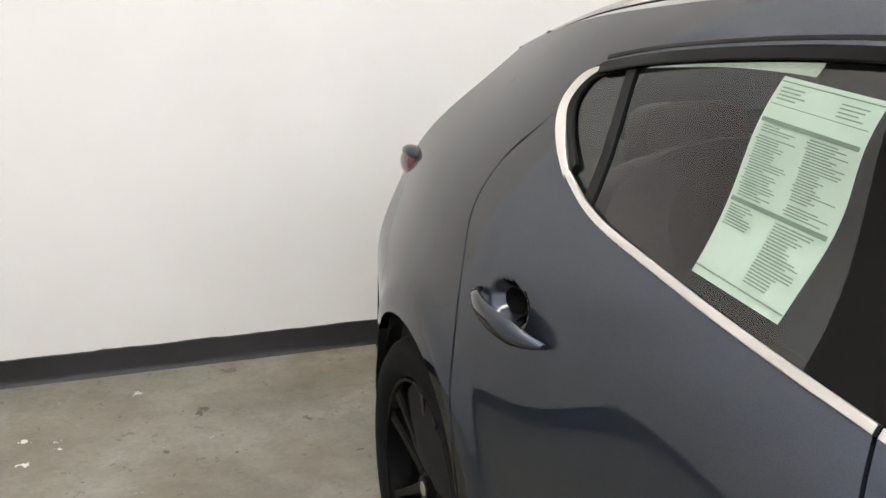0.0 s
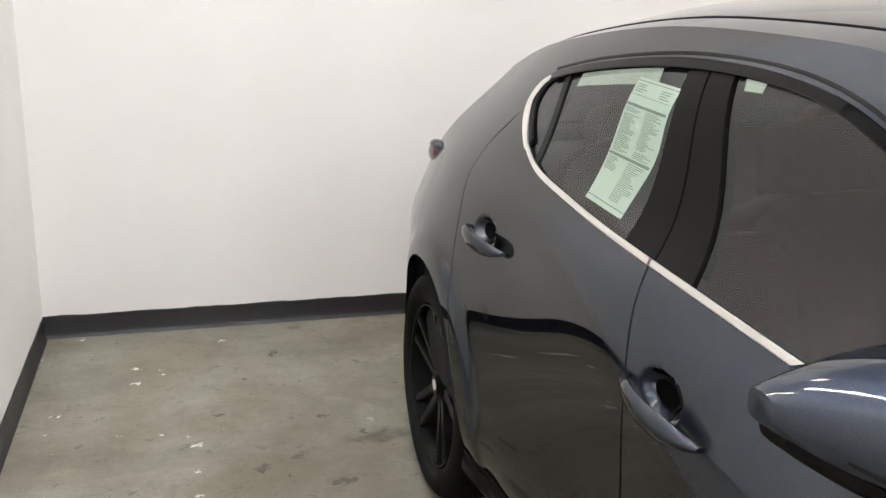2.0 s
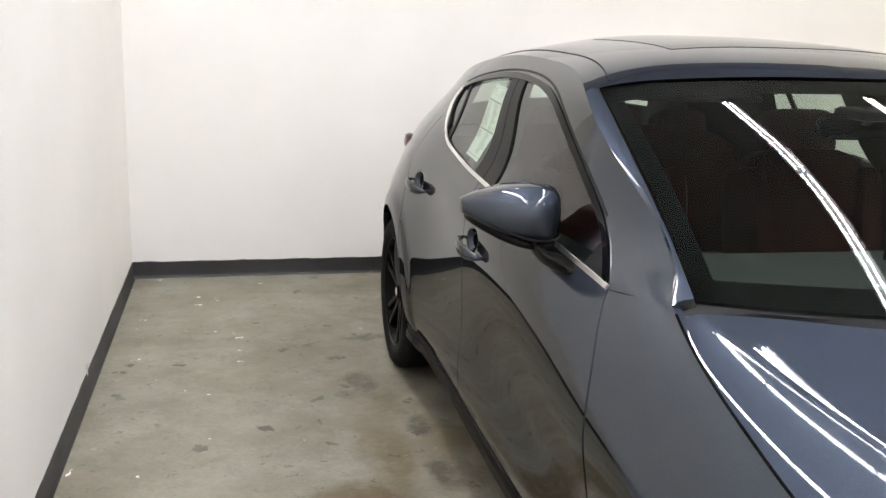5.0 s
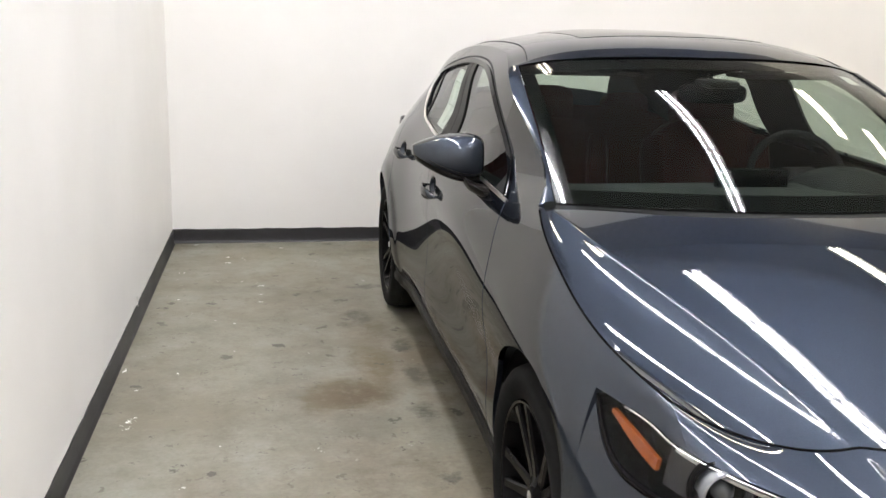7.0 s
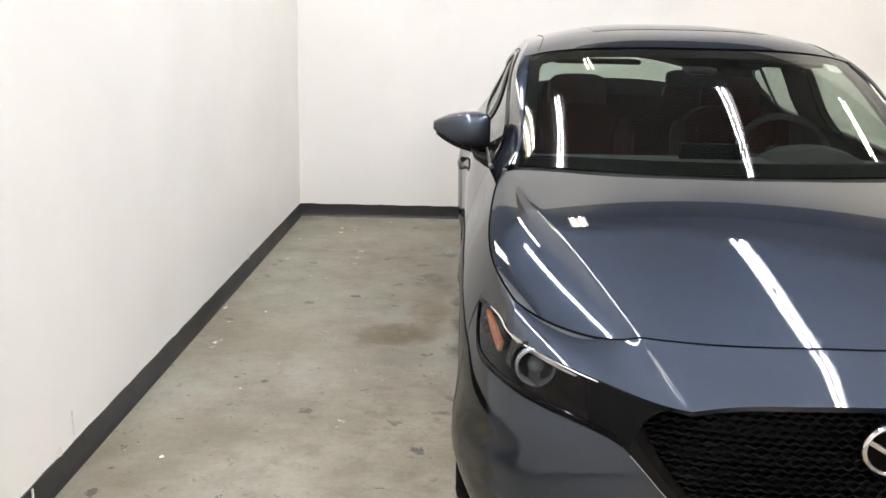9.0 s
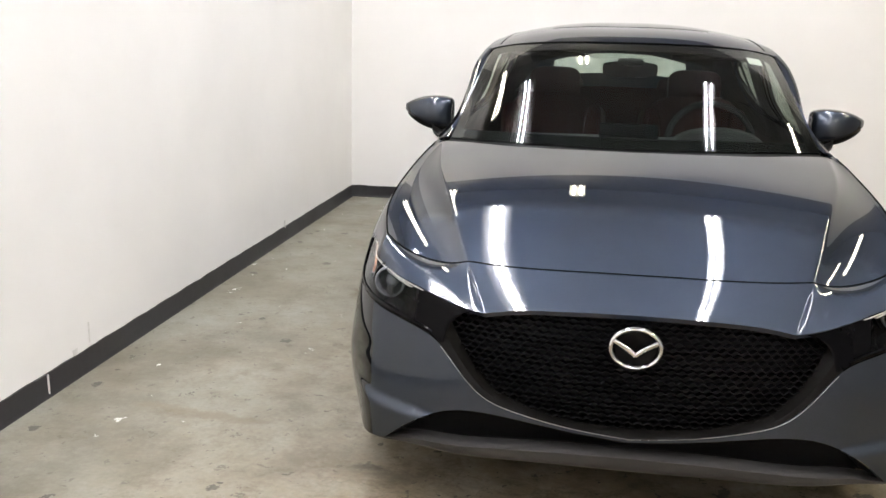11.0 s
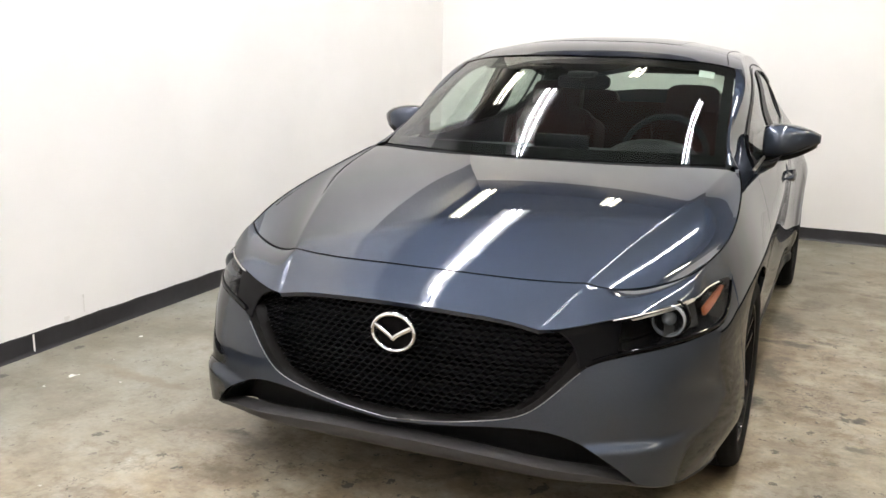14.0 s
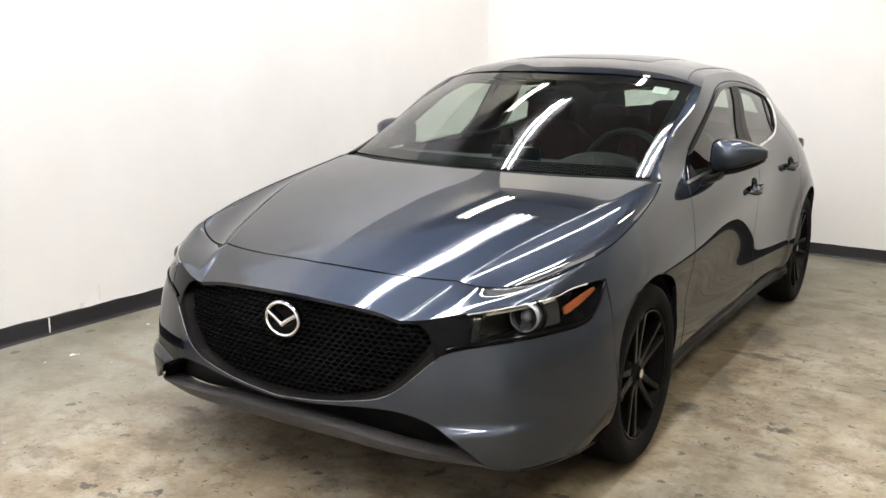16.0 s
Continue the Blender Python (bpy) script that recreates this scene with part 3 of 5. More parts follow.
# ---- ceiling lights ----
def strip_light(name, tube, label, half=0.60, wide=0.085, enamel=None):
    """A fluorescent batten of two tubes along y, hung under the ceiling."""
    ob = thing(name, label, "ceiling light", group="ceiling battens")
    prof = [(-wide - 0.006, -0.078), (-wide, -0.076), (-0.055, -0.026), (0.055, -0.026), (wide, -0.076), (wide + 0.006, -0.078), (0.06, 0.0), (-0.06, 0.0)]
    rings = [[(x, y, z) for x, z in prof] for y in (-half, half)]
    part("housing", lumped(rings), FIXTURE, ob)
    wings = np.array([[(x, y, z) for x, z in ((-wide, -0.079), (-0.053, -0.029), (0.053, -0.029), (wide, -0.079))] for y in (-half, half)])
    part("reflector", grid(wings, 0.001, (0, 0, -1)), enamel or REFLECTOR, ob, "white reflector over the tubes")
    for y in (-0.8 * half, 0.8 * half):
        part("hanger", moved(turned([(0.0005, 0.0), (0.006, 0.0), (0.006, 0.2), (0.0005, 0.2)], 8, "z"), pose(0, y, 0)), FIXTURE, ob)
    for x in (-0.039, 0.039):
        v, f = turned([(0.001, 0.015 - half), (0.015, 0.015 - half), (0.015, half - 0.015), (0.001, half - 0.015)], 10)
        part("tube", (np.stack([v[:, 1] + x, v[:, 0], v[:, 2] - 0.058], -1), f), tube, ob, "glowing tube")
    return ob


LAMP_Z = 4.0
# the -4.72 lamps are unseen, added to light the front bumper
ROWS = [(-1.26, (2.60, 1.38, 0.16, -1.06, -2.28, -3.50, -4.72)), (1.02, (2.60, 1.38, 0.16, -1.06, -2.28, -3.50, -4.72)), (3.48, (2.60, 1.38, 0.16, -1.06, -2.28, -3.50, -4.72))]
# row 3.48, read from warm reflections, is filled out for more light
LIGHTS = [(x, y) for x, ys in ROWS for y in ys]
first_light = strip_light("ceiling_light", TUBE, "white fluorescent ceiling batten with a broad white reflector", wide=0.160, enamel=CLEAN_ENAMEL)
first_light.location = (*LIGHTS[0], LAMP_Z)
narrow = strip_light("ceiling_light", TUBE, "white fluorescent ceiling batten with two lit tubes")
narrow.location = (1.02, 2.60, LAMP_Z)
warm = strip_light("ceiling_light", WARM_TUBE, "ceiling batten with two warm yellowish tubes")
warm.matrix_basis = pose(-1.88, 3.45, LAMP_Z)
for x, y in LIGHTS[1:]:
    if (x, y) != (1.02, 2.60):
        copy_thing(warm if x > 2 else narrow if x > 0 else first_light, pose(x, y, LAMP_Z))
copy_thing(warm, pose(2.85, 3.3, LAMP_Z))
short = strip_light("ceiling_light", WARM_TUBE, "short ceiling batten with two warm yellowish tubes", 0.20)
short.matrix_basis = pose(-0.40, 3.85, LAMP_Z)


# ---- scuffs on the wall ----
def chip(name, y, z0, z1, wide, label, proud=0.0068):
    """A small torn flake standing a little off the wall."""
    rng = random.Random(int(y * 1000))
    n = 6
    left = [(y - wide * rng.uniform(0.3, 0.6), z0 + (z1 - z0) * i / n) for i in range(n + 1)]
    right = [(y + wide * rng.uniform(0.3, 0.6), z0 + (z1 - z0) * i / n) for i in range(n + 1)]
    p = np.array([[(WALL_X + proud + 0.002 * (i % 2), a[0], a[1]), (WALL_X + proud + 0.003, b[0], b[1])] for i, (a, b) in enumerate(zip(left, right))])
    solid(name, grid(p, 0.004, (1, 0, 0)), CHIP, label, "paint flake", group="wall scuffs")


chip("paint_flake", -0.245, 0.012, 0.090, 0.007, "thin white scratch in the black wall base")
chip("paint_flake", 2.50, 0.085, 0.135, 0.014, "torn white flake over the wall base", 0.004)
chip("paint_flake", 0.066, 0.112, 0.20, 0.006, "long pale scratch on the white wall", 0.001)
chip("paint_flake", -0.043, 0.094, 0.122, 0.03, "torn white paint edge over the wall base", 0.002)


# ---- the car ----
car = thing("car", "dark blue-grey metallic hatchback parked on the concrete floor", "car")
car.matrix_basis = pose(0.008, 0, 0, 0, 0, 0.25)
BOTH = ((1, lambda p: p), (-1, flipped))

belt = curve((0.645, 0.936), (0.95, 0.950), (1.28, 0.967), (1.67, 0.984), (1.90, 0.994), (2.12, 1.010), (2.30, 1.033), (2.40, 1.062))
dlo_back = curve((2.40, 1.062), (2.49, 1.112), (2.528, 1.160), (2.510, 1.195), (2.455, 1.222))
dlo_top = curve((0.645, 0.936), (0.886, 1.06), (1.03, 1.129), (1.23, 1.222), (1.38, 1.271), (1.53, 1.294), (1.72, 1.302), (1.89, 1.298), (2.15, 1.273), (2.34, 1.245), (2.455, 1.222))
rail = curve((0.43, 0.968), (0.70, 1.092), (0.98, 1.215), (1.27, 1.325), (1.6, 1.356), (2.0, 1.356), (2.455, 1.312), (2.75, 1.265), (2.98, 1.205))
front_cut = curve((0.47, 0.285), (0.465, 0.5), (0.515, 0.77), (0.585, 0.87), (0.645, 0.936))
mid_cut = curve((1.565, 0.285), (1.580, 0.5), (1.595, 0.70), (1.605, 0.83), (1.63, 0.91), (1.67, 0.984))
rear_cut = curve((2.36, 0.285), (2.375, 0.40), (2.42, 0.52), (2.46, 0.63), (2.495, 0.72), (2.53, 0.81), (2.575, 0.90), (2.63, 0.97), (2.640, 1.03), (2.60, 1.085), (2.528, 1.160))


def handle_dent(y0, z0):
    def dent(y, z):
        d = ((y - y0) / 0.066) ** 2 + ((z - z0) / 0.034) ** 2
        return 0.052 * np.clip(1 - d, 0, 1) ** 1.3
    return dent


def door_handle(y0, z0, side, parent):
    """A grip bowed out of the door, from its rear mount to its pointed front end."""
    s = np.linspace(0, 1, 18)
    y, z = y0 - 0.12 + 0.24 * s, z0 - 0.004 + 0.010 * s
    p = on_side(y, z)
    p[:, 0] += 0.004 + 0.034 * np.sin(np.pi * s) ** 0.6
    rings = []
    for i, q in enumerate(p):
        w = (0.008 + 0.012 * min(1, 4 * s[i]) * (1 - 0.55 * s[i] ** 4)) * (0.25 + 0.75 * min(1, 5 * (1 - s[i]), 8 * s[i] + 0.4))
        rings.append([(q[0] + 0.010 * math.cos(a), q[1], q[2] + w * math.sin(a)) for a in np.linspace(0, 2 * math.pi, 12, endpoint=False)])
    # flat black patch standing in for the shade inside the recess
    yy, zz = np.meshgrid(np.linspace(-0.999, 0.999, 13), np.linspace(-1, 1, 9))
    cup = on_side(y0 + 0.02 + 0.038 * yy, z0 + 0.016 + 0.018 * zz * np.sqrt(1 - yy**2), -0.013)
    part("handle_recess", side(grid(cup)), FRIT_AND_SHADE, parent, "black patch shading the recess behind the pull handle")
    part("door_handle", side(lumped(rings)), PAINT, parent, "body-coloured pull handle over a dark recess")


def belt_strip(a, b, side, parent, name="chrome_strip"):
    s = np.linspace(a, b, 60)
    q = belt(s)
    p = on_side(q[:, 0], q[:, 1] + 0.004, 0.003)
    part(name, side(sweep(p, flat_profile(0.0060, 0.003), (0.45, 0, -0.9))), SATIN, parent, "bright metal window trim")


def on_belt(y):
    return at_y(belt, y)


def window(bottom, right, top, left, side, parent, nu=30, nv=16):
    p = side_panel(bottom, right, top, left, nu, nv, -0.008)
    ob = part("window", side(grid(p)), GLASS_SIDE, parent, "dark tinted side glass")
    return ob


b = belt(np.linspace(on_belt(1.676), 1, 12))
REAR_TOP = curve(*b[:-1], *dlo_back(np.linspace(0, at_y(dlo_back, 2.528), 6)))


def rear_skin():
    q = coons(straight((1.571, 0.285), (2.36, 0.285)), rear_cut, REAR_TOP, lambda t: mid_cut(t) + (0.006, 0), 180, 120)
    seam = rear_cut(np.linspace(0, 1, 400))
    q[..., 0] = np.minimum(q[..., 0], np.interp(q[..., 1], seam[:, 1], seam[:, 0]) - np.linspace(0.012, 0, 180))
    p = on_side(q[..., 0], q[..., 1])
    p[..., 0] -= handle_dent(2.365, 0.866)(q[..., 0], q[..., 1])
    return p


for sign, side in BOTH:
    # front door
    door = part("front_door", side(grid(side_panel(straight((0.47, 0.285), (1.565, 0.285)), mid_cut, stretch(belt, 0, on_belt(1.67)), front_cut, 220, 120,
                dent=handle_dent(1.490, 0.838)), 0.02)), PAINT, car, "front door in grey metallic paint")
    door_handle(1.47, 0.822, side, door)
    belt_strip(0.0, on_belt(1.666), side, door)
    glass_back = straight((1.54, 0.979), (1.70, 1.299))
    top_front = stretch(dlo_top, 0, at_y(dlo_top, 1.70))
    window(stretch(belt, 0, on_belt(1.54)), glass_back, top_front, straight((0.645, 0.936), (0.645, 0.9361)), side, door)
    pillar = straight((1.664, 0.984), (1.772, 1.300))
    part("pillar_cover", side(grid(side_panel(straight((1.54, 0.979), (1.664, 0.984)), pillar, straight((1.70, 1.299), (1.772, 1.300)), glass_back, 4, 14, -0.002), 0.01)), PILLAR_BLACK, door,
         "black pillar cover")
    # rear door
    rear = part("rear_door", side(grid(rear_skin(), 0.02)), PAINT, car, "rear door in grey metallic paint")
    door_handle(2.345, 0.853, side, rear)
    belt_strip(on_belt(1.673), 1.0, side, rear)
    front_edge, bar0, bar1 = straight((1.785, 0.989), (1.842, 1.300)), straight((2.295, 1.032), (2.355, 1.242)), straight((2.322, 1.038), (2.382, 1.237))
    part("pillar_cover", side(grid(side_panel(straight((1.670, 0.984), (1.785, 0.989)), front_edge, straight((1.778, 1.300), (1.842, 1.300)), lambda t: pillar(t) + (0.006, 0), 4, 14, -0.002), 0.01)),
         PILLAR_BLACK, rear, "black pillar cover")
    window(stretch(belt, on_belt(1.785), on_belt(2.295)), bar0, stretch(dlo_top, at_y(dlo_top, 1.842), at_y(dlo_top, 2.355)), front_edge, side, rear)
    part("window_bar", side(grid(side_panel(straight((2.295, 1.032), (2.322, 1.038)), bar1, straight((2.355, 1.242), (2.382, 1.237)), bar0, 3, 10, -0.004), 0.008)), BLACK, rear, "black window divider")
    window(stretch(belt, on_belt(2.322), 1), dlo_back, stretch(dlo_top, at_y(dlo_top, 2.382), 1), bar1, side, rear, 14, 16)
    # bright trim round the rear end of the windows, and black frame over their top
    q = dlo_back(np.linspace(0, 1, 30))
    w = np.linspace(0, 1, 30)
    p = on_side(q[:, 0] - 0.006, q[:, 1], 0.003)
    part("chrome_strip", side(sweep(p, flat_profile(0.008, 0.003), np.stack([0 * w + 0.1, 0 * w + 0.9, -0.6 + 1.4 * w], -1), size=1 + 0.45 * np.sin(np.pi * w) - 0.75 * np.clip(w - 0.6, 0, 1) / 0.4)), SATIN, rear, "bright metal window trim")
    q = dlo_top(np.linspace(0.0, 1, 90))
    p = on_side(q[1:, 0], q[1:, 1] - 0.003, 0.001)
    surround = part("window_frame", side(sweep(p, flat_profile(0.010, 0.005), (-0.5, 0, 0.85))), GLOSS_BLACK, car, "black window surround")
    line = on_side(q[10:, 0], q[10:, 1] + 0.015, 0.0)
    part("frame_groove", side(sweep(line, flat_profile(0.0035, 0.0015), (-0.5, 0, 0.85))), BLACK, surround, "black groove over the door frames")
    q = dlo_back(np.linspace(0.05, 0.97, 30))
    p = on_side(q[:, 0] - 0.022, q[:, 1] + 0.004, -0.003)
    part("window_seal", side(sweep(p, flat_profile(0.009, 0.004), np.stack([0 * w + 0.1, 0 * w + 0.9, -0.6 + 1.4 * w], -1))), BLACK, surround, "black rubber seal of the rear quarter glass")
    # body side over the windows, with the windscreen pillar
    part("side_frame", side(grid(side_panel(dlo_top, straight((2.455, 1.222), (2.455, 1.312)), stretch(rail, 0, at_y(rail, 2.455)), curve((0.645, 0.936), (0.54, 0.952), (0.43, 0.968)), 100, 16), 0.015)),
         PAINT, car, "body frame over the side windows")
    # rear quarter with its arch
    arch = curve((2.385, 0.40), (2.418, 0.485), (2.492, 0.612), (2.600, 0.682), (2.725, 0.702), (2.842, 0.682), (2.948, 0.626), (3.03, 0.53), (3.075, 0.40), (3.08, 0.30))
    left = curve((2.385, 0.40), (2.428, 0.52), (2.466, 0.63), (2.501, 0.72), (2.536, 0.81), (2.581, 0.90), (2.636, 0.97), (2.646, 1.03), (2.606, 1.088), (2.536, 1.160), (2.518, 1.198), (2.457, 1.227), (2.455, 1.312))
    back = curve((3.30, 0.30), (3.33, 0.5), (3.32, 0.75), (3.27, 0.95), (3.14, 1.09), (2.98, 1.205))
    bottom = chain(arch, straight((3.08, 0.30), (3.30, 0.30)))
    q = coons(bottom, back, stretch(rail, at_y(rail, 2.455), 1), left, 70, 80)
    seam = left(np.linspace(0, 1, 400))
    q[..., 0] = np.maximum(q[..., 0], np.interp(q[..., 1], seam[:, 1], seam[:, 0]) + np.linspace(0, 0.01, 70))
    part("rear_quarter", side(grid(on_side(q[..., 0], q[..., 1]), 0.02)), PAINT, car, "rear quarter panel in grey metallic paint")

# wheel arches, sills and underbody
for sign, side in BOTH:
    for y in (0.0, 2.725):
        a = np.linspace(-0.12 * math.pi, 1.12 * math.pi, 40)
        ring = np.stack([0 * a, y + 0.374 * np.cos(a), 0.325 + 0.374 * np.sin(a)], -1)
        p = np.stack([ring + (x, 0, 0) for x in (0.55, 0.70, 0.855)])
        wall_in = np.stack([np.stack([0 * a + 0.55, y + r * np.cos(a), 0.325 + r * np.sin(a)], -1) for r in (0.02, 0.374)])
        part("wheel_arch_liner", side(joined(grid(p), grid(wall_in))), BLACK, car, "black wheel arch liner")
    s = np.linspace(0.36, 2.40, 60)
    prof = np.array([(0.0, 0.290), (-0.004, 0.272), (0.004, 0.262), (0.004, 0.235), (-0.012, 0.225), (-0.020, 0.205), (-0.070, 0.165), (-0.22, 0.16)])
    p = np.stack([np.stack([side_x(s, np.full_like(s, 0.29)) + dx, s, 0 * s + z], -1) for dx, z in prof])
    part("side_sill", side(grid(p)), PILLAR_BLACK, car, "black plastic side sill")
part("underbody", block(-0.68, 0.68, -0.62, 3.2, 0.17, 0.26, 0.03), BLACK, car, "black underbody")


# ---- front end ----
EDGE_YZ = np.array([(-0.485, 0.784), (-0.30, 0.818), (-0.12, 0.854), (0.05, 0.888), (0.18, 0.913), (0.31, 0.940), (0.40, 0.961)])
HOOD_EDGE = curve(*on_side(EDGE_YZ[:, 0], EDGE_YZ[:, 1]))
CORNER, HEEL = HOOD_EDGE(np.array(0.0)), HOOD_EDGE(np.array(1.0))
SHUT = curve((0, -0.728, 0.752), (0.25, -0.711, 0.754), (0.48, -0.654, 0.762), (0.65, -0.575, 0.772), (0.715, -0.531, 0.778), tuple(CORNER))
COWL = curve((0, 0.150, 0.982), (0.25, 0.175, 0.982), (0.48, 0.245, 0.980), (0.62, 0.325, 0.974), tuple(HEEL))


def whole(c):
    """A half curve from the middle outwards, carried across to run from the right side to the left."""
    def at(s):
        s = np.asarray(s, float)
        p = c(abs(2 * s - 1))
        p[..., 0] *= np.sign(2 * s - 1)
        return p
    return at


def mirrored(c):
    return lambda t: c(t) * (-1, 1, 1)


HOOD_MID = spline([-0.95, -0.888, -0.83, -0.77, -0.64, -0.485, -0.27, -0.05, 0.15, 0.42], [0.668, 0.694, 0.718, 0.744, 0.794, 0.845, 0.904, 0.952, 0.986, 1.030])
CROWN = spline([-0.95, -0.86, -0.66, -0.50, -0.30, 0.0, 0.27, 0.42], [0.310, 0.260, 0.155, 0.125, 0.105, 0.095, 0.100, 0.112])
FALL = spline([-0.95, -0.75, -0.5, 0.0, 0.42], [0.18, 0.38, 0.62, 0.72, 0.50])
CREASE = spline([-0.95, -0.86, -0.59, -0.314, -0.12, 0.10, 0.35, 0.45], [0.363, 0.403, 0.503, 0.588, 0.645, 0.694, 0.722, 0.732])


def past_crease(x, y):
    out = abs(x) - CREASE(y)
    return 0.5 * (out + np.sqrt(out**2 + 0.00001))


def hood_z(x, y):
    """The height of hood and nose: a crowned sheet, and outside its two long creases a hollow facet."""
    out = past_crease(x, y)
    inner = abs(x) - out
    return HOOD_MID(y) - CROWN(y) * inner**2 - 2 * CROWN(y) * inner * out - 0.064 * FALL(y) * (1 - np.exp(-out / 0.064))


LAMP_TOP_Z = spline([0.405, 0.46, 0.55, 0.70, 0.93, 1.20], [0.663, 0.668, 0.686, 0.712, 0.738, 0.752])
w = np.array([0.405, 0.44, 0.50, 0.58, 0.68, 0.78, 0.88, 0.98, 1.08, 1.20])
LAMP_TOP = curve(*on_nose(w, LAMP_TOP_Z(w)))
GRILLE_TOP = curve(*[(x, y, float(hood_z(x, y))) for x, y in ((0.0, -0.888), (0.11, -0.885), (0.21, -0.877), (0.32, -0.864))], tuple(LAMP_TOP(np.array(0.0))))
k = 0.62
at_edge = float(np.linspace(0, 1, 801)[np.argmin(abs(HOOD_EDGE(np.linspace(0, 1, 801))[:, 1] + 0.30))])
NU = 361
hood = coons(whole(SHUT), HOOD_EDGE, whole(COWL), mirrored(HOOD_EDGE), NU, 80)
s, t = np.linspace(-1, 1, NU), np.linspace(0, 1, 80)
flat = hood_z(hood[..., 0], hood[..., 1])
gap = hood[:, -1, 2] - flat[:, -1]
beyond = past_crease(hood[..., 0], hood[..., 1])
hood[..., 2] = flat + gap[:, None] * (beyond / beyond[:, -1:]) ** 2.2
part("hood", grid(hood, 0.02, (0, 0, 1)), PAINT, car, "long smooth hood in grey metallic paint")
line = np.concatenate([hood[::-1, 0], hood[0, 1:-1:2], hood[:, -1]])
tone = np.gradient(line, axis=0)
across_line = np.cross(tone, (0, 0, 1))
# black strip laid over the seam as the gap's shade
part("hood_gap", sweep(line + (0, 0, 0.0004), flat_profile(0.0026, 0.0012), across_line), FRIT_AND_SHADE, car, "black strip for the shaded gap round the hood")
rim = hood[0] + (0, -0.004, -0.0012)
# the grille's upper corner lies on the same column as the crease at the shut line
half = np.linspace(0, 1, NU // 2 + 1)
right = hood[0, NU // 2:]
column = float(np.interp(0, abs(right[:, 0]) - CREASE(right[:, 1]), half))
warped = np.interp(np.linspace(-1, 1, NU), [-1, -column, column, 1], [-1, -0.5, 0.5, 1])
front = whole(chain(GRILLE_TOP, stretch(LAMP_TOP, 0, k)))(0.5 + 0.5 * warped)
t = np.linspace(0, 1, 30)[:, None, None]
nose = (1 - t) * front + t * rim
flat = hood_z(nose[..., 0], nose[..., 1])
t = t[..., 0]
crowned = flat + (front[:, 2] - flat[0])[None] * (1 - t) ** 2 + (rim[:, 2] - flat[-1])[None] * t**3
slope = 0.35 * (rim[:, 2] - front[:, 2])
facet = rim[:, 2] + slope * (t - 1) + (front[:, 2] - rim[:, 2] + slope) * (1 - t) ** 2
inside = np.exp(-np.maximum(abs(warped) - 0.5, 0) / 0.015)
nose[..., 2] = inside * crowned + (1 - inside) * facet
bumper = part("front_bumper", grid(nose, 0.015, (0, -0.4, 1)), PAINT, car, "front bumper in grey metallic paint")

for sign, side in BOTH:
    # fender: over the arch, and the tongue over the lamp
    arch = curve((-0.335, 0.42), (-0.318, 0.49), (-0.25, 0.602), (-0.125, 0.678), (0.0, 0.700), (0.135, 0.678), (0.262, 0.602), (0.345, 0.48), (0.365, 0.36), (0.366, 0.285), (0.462, 0.285))
    top = curve(*EDGE_YZ[1:], (0.435, 0.9675), (0.54, 0.952), (0.638, 0.936))
    left = curve((-0.335, 0.42), (-0.34, 0.60), (-0.318, 0.748), (-0.30, 0.818))
    full = side_panel(arch, curve((0.462, 0.285), (0.457, 0.5), (0.507, 0.77), (0.577, 0.868), (0.638, 0.936)), top, left, 70, 60)
    fender = part("front_fender", side(grid(full, 0.015)), PAINT, car, "front fender in grey metallic paint")
    yy = left(np.linspace(0, 1, 40))
    tip = yy[:, 1] >= LAMP_TOP(np.array(1.0))[2] - 0.004
    inner = curve(*on_side(yy[tip][:, 0], yy[tip][:, 1]))
    seam = curve(*nose[::3, -1], nose[-1, -1] + 1e-4)
    tongue = coons(stretch(LAMP_TOP, k, 1), inner, stretch(HOOD_EDGE, 0, at_edge), seam, 26, 16)
    part("fender_front", side(grid(tongue, 0.006, (0.5, -0.3, 0.8))), PAINT, fender, "front tip of the fender over the lamp")

# lower bumper, in three bands round the nose
def nose_band(z_low, z_high, u0, u1, nu, nv, out=0.0):
    """Part of the front end between two heights, which follow u."""
    u = np.linspace(u0, u1, nu)
    t = np.linspace(0, 1, nv)[:, None]
    z = (1 - t) * z_low(u)[None] + t * z_high(u)[None]
    return on_nose(np.broadcast_to(u, z.shape), z, out)


GRILLE_LOW = spline([0, 0.15, 0.31, 0.41, 0.47, 0.54, 0.60], [0.371, 0.385, 0.413, 0.449, 0.500, 0.566, 0.60])
LAMP_LOW = spline([0.50, 0.54, 0.61, 0.73, 0.94, 1.09, 1.20], [0.535, 0.566, 0.592, 0.612, 0.628, 0.660, 0.752])
INTAKE_TOP = spline([0, 0.14, 0.28, 0.38, 0.48, 0.58, 0.70], [0.361, 0.373, 0.389, 0.396, 0.387, 0.345, 0.255])
LIP_TOP = spline([0, 0.3, 0.5, 0.62, 0.70, 0.9, 1.17], [0.320, 0.308, 0.285, 0.270, 0.250, 0.222, 0.205])
LIP_LOW = spline([0, 0.3, 0.5, 0.62, 0.70, 0.9, 1.17], [0.255, 0.249, 0.233, 0.228, 0.222, 0.205, 0.19])


def upper_edge(u):
    return np.where(u < 0.54, GRILLE_LOW(np.minimum(u, 0.60)), LAMP_LOW(np.clip(u, 0.50, 1.20)))


def lower_edge(u):
    return np.where(u < 0.70, INTAKE_TOP(np.minimum(u, 0.70)), LIP_TOP(u) + 0.005)


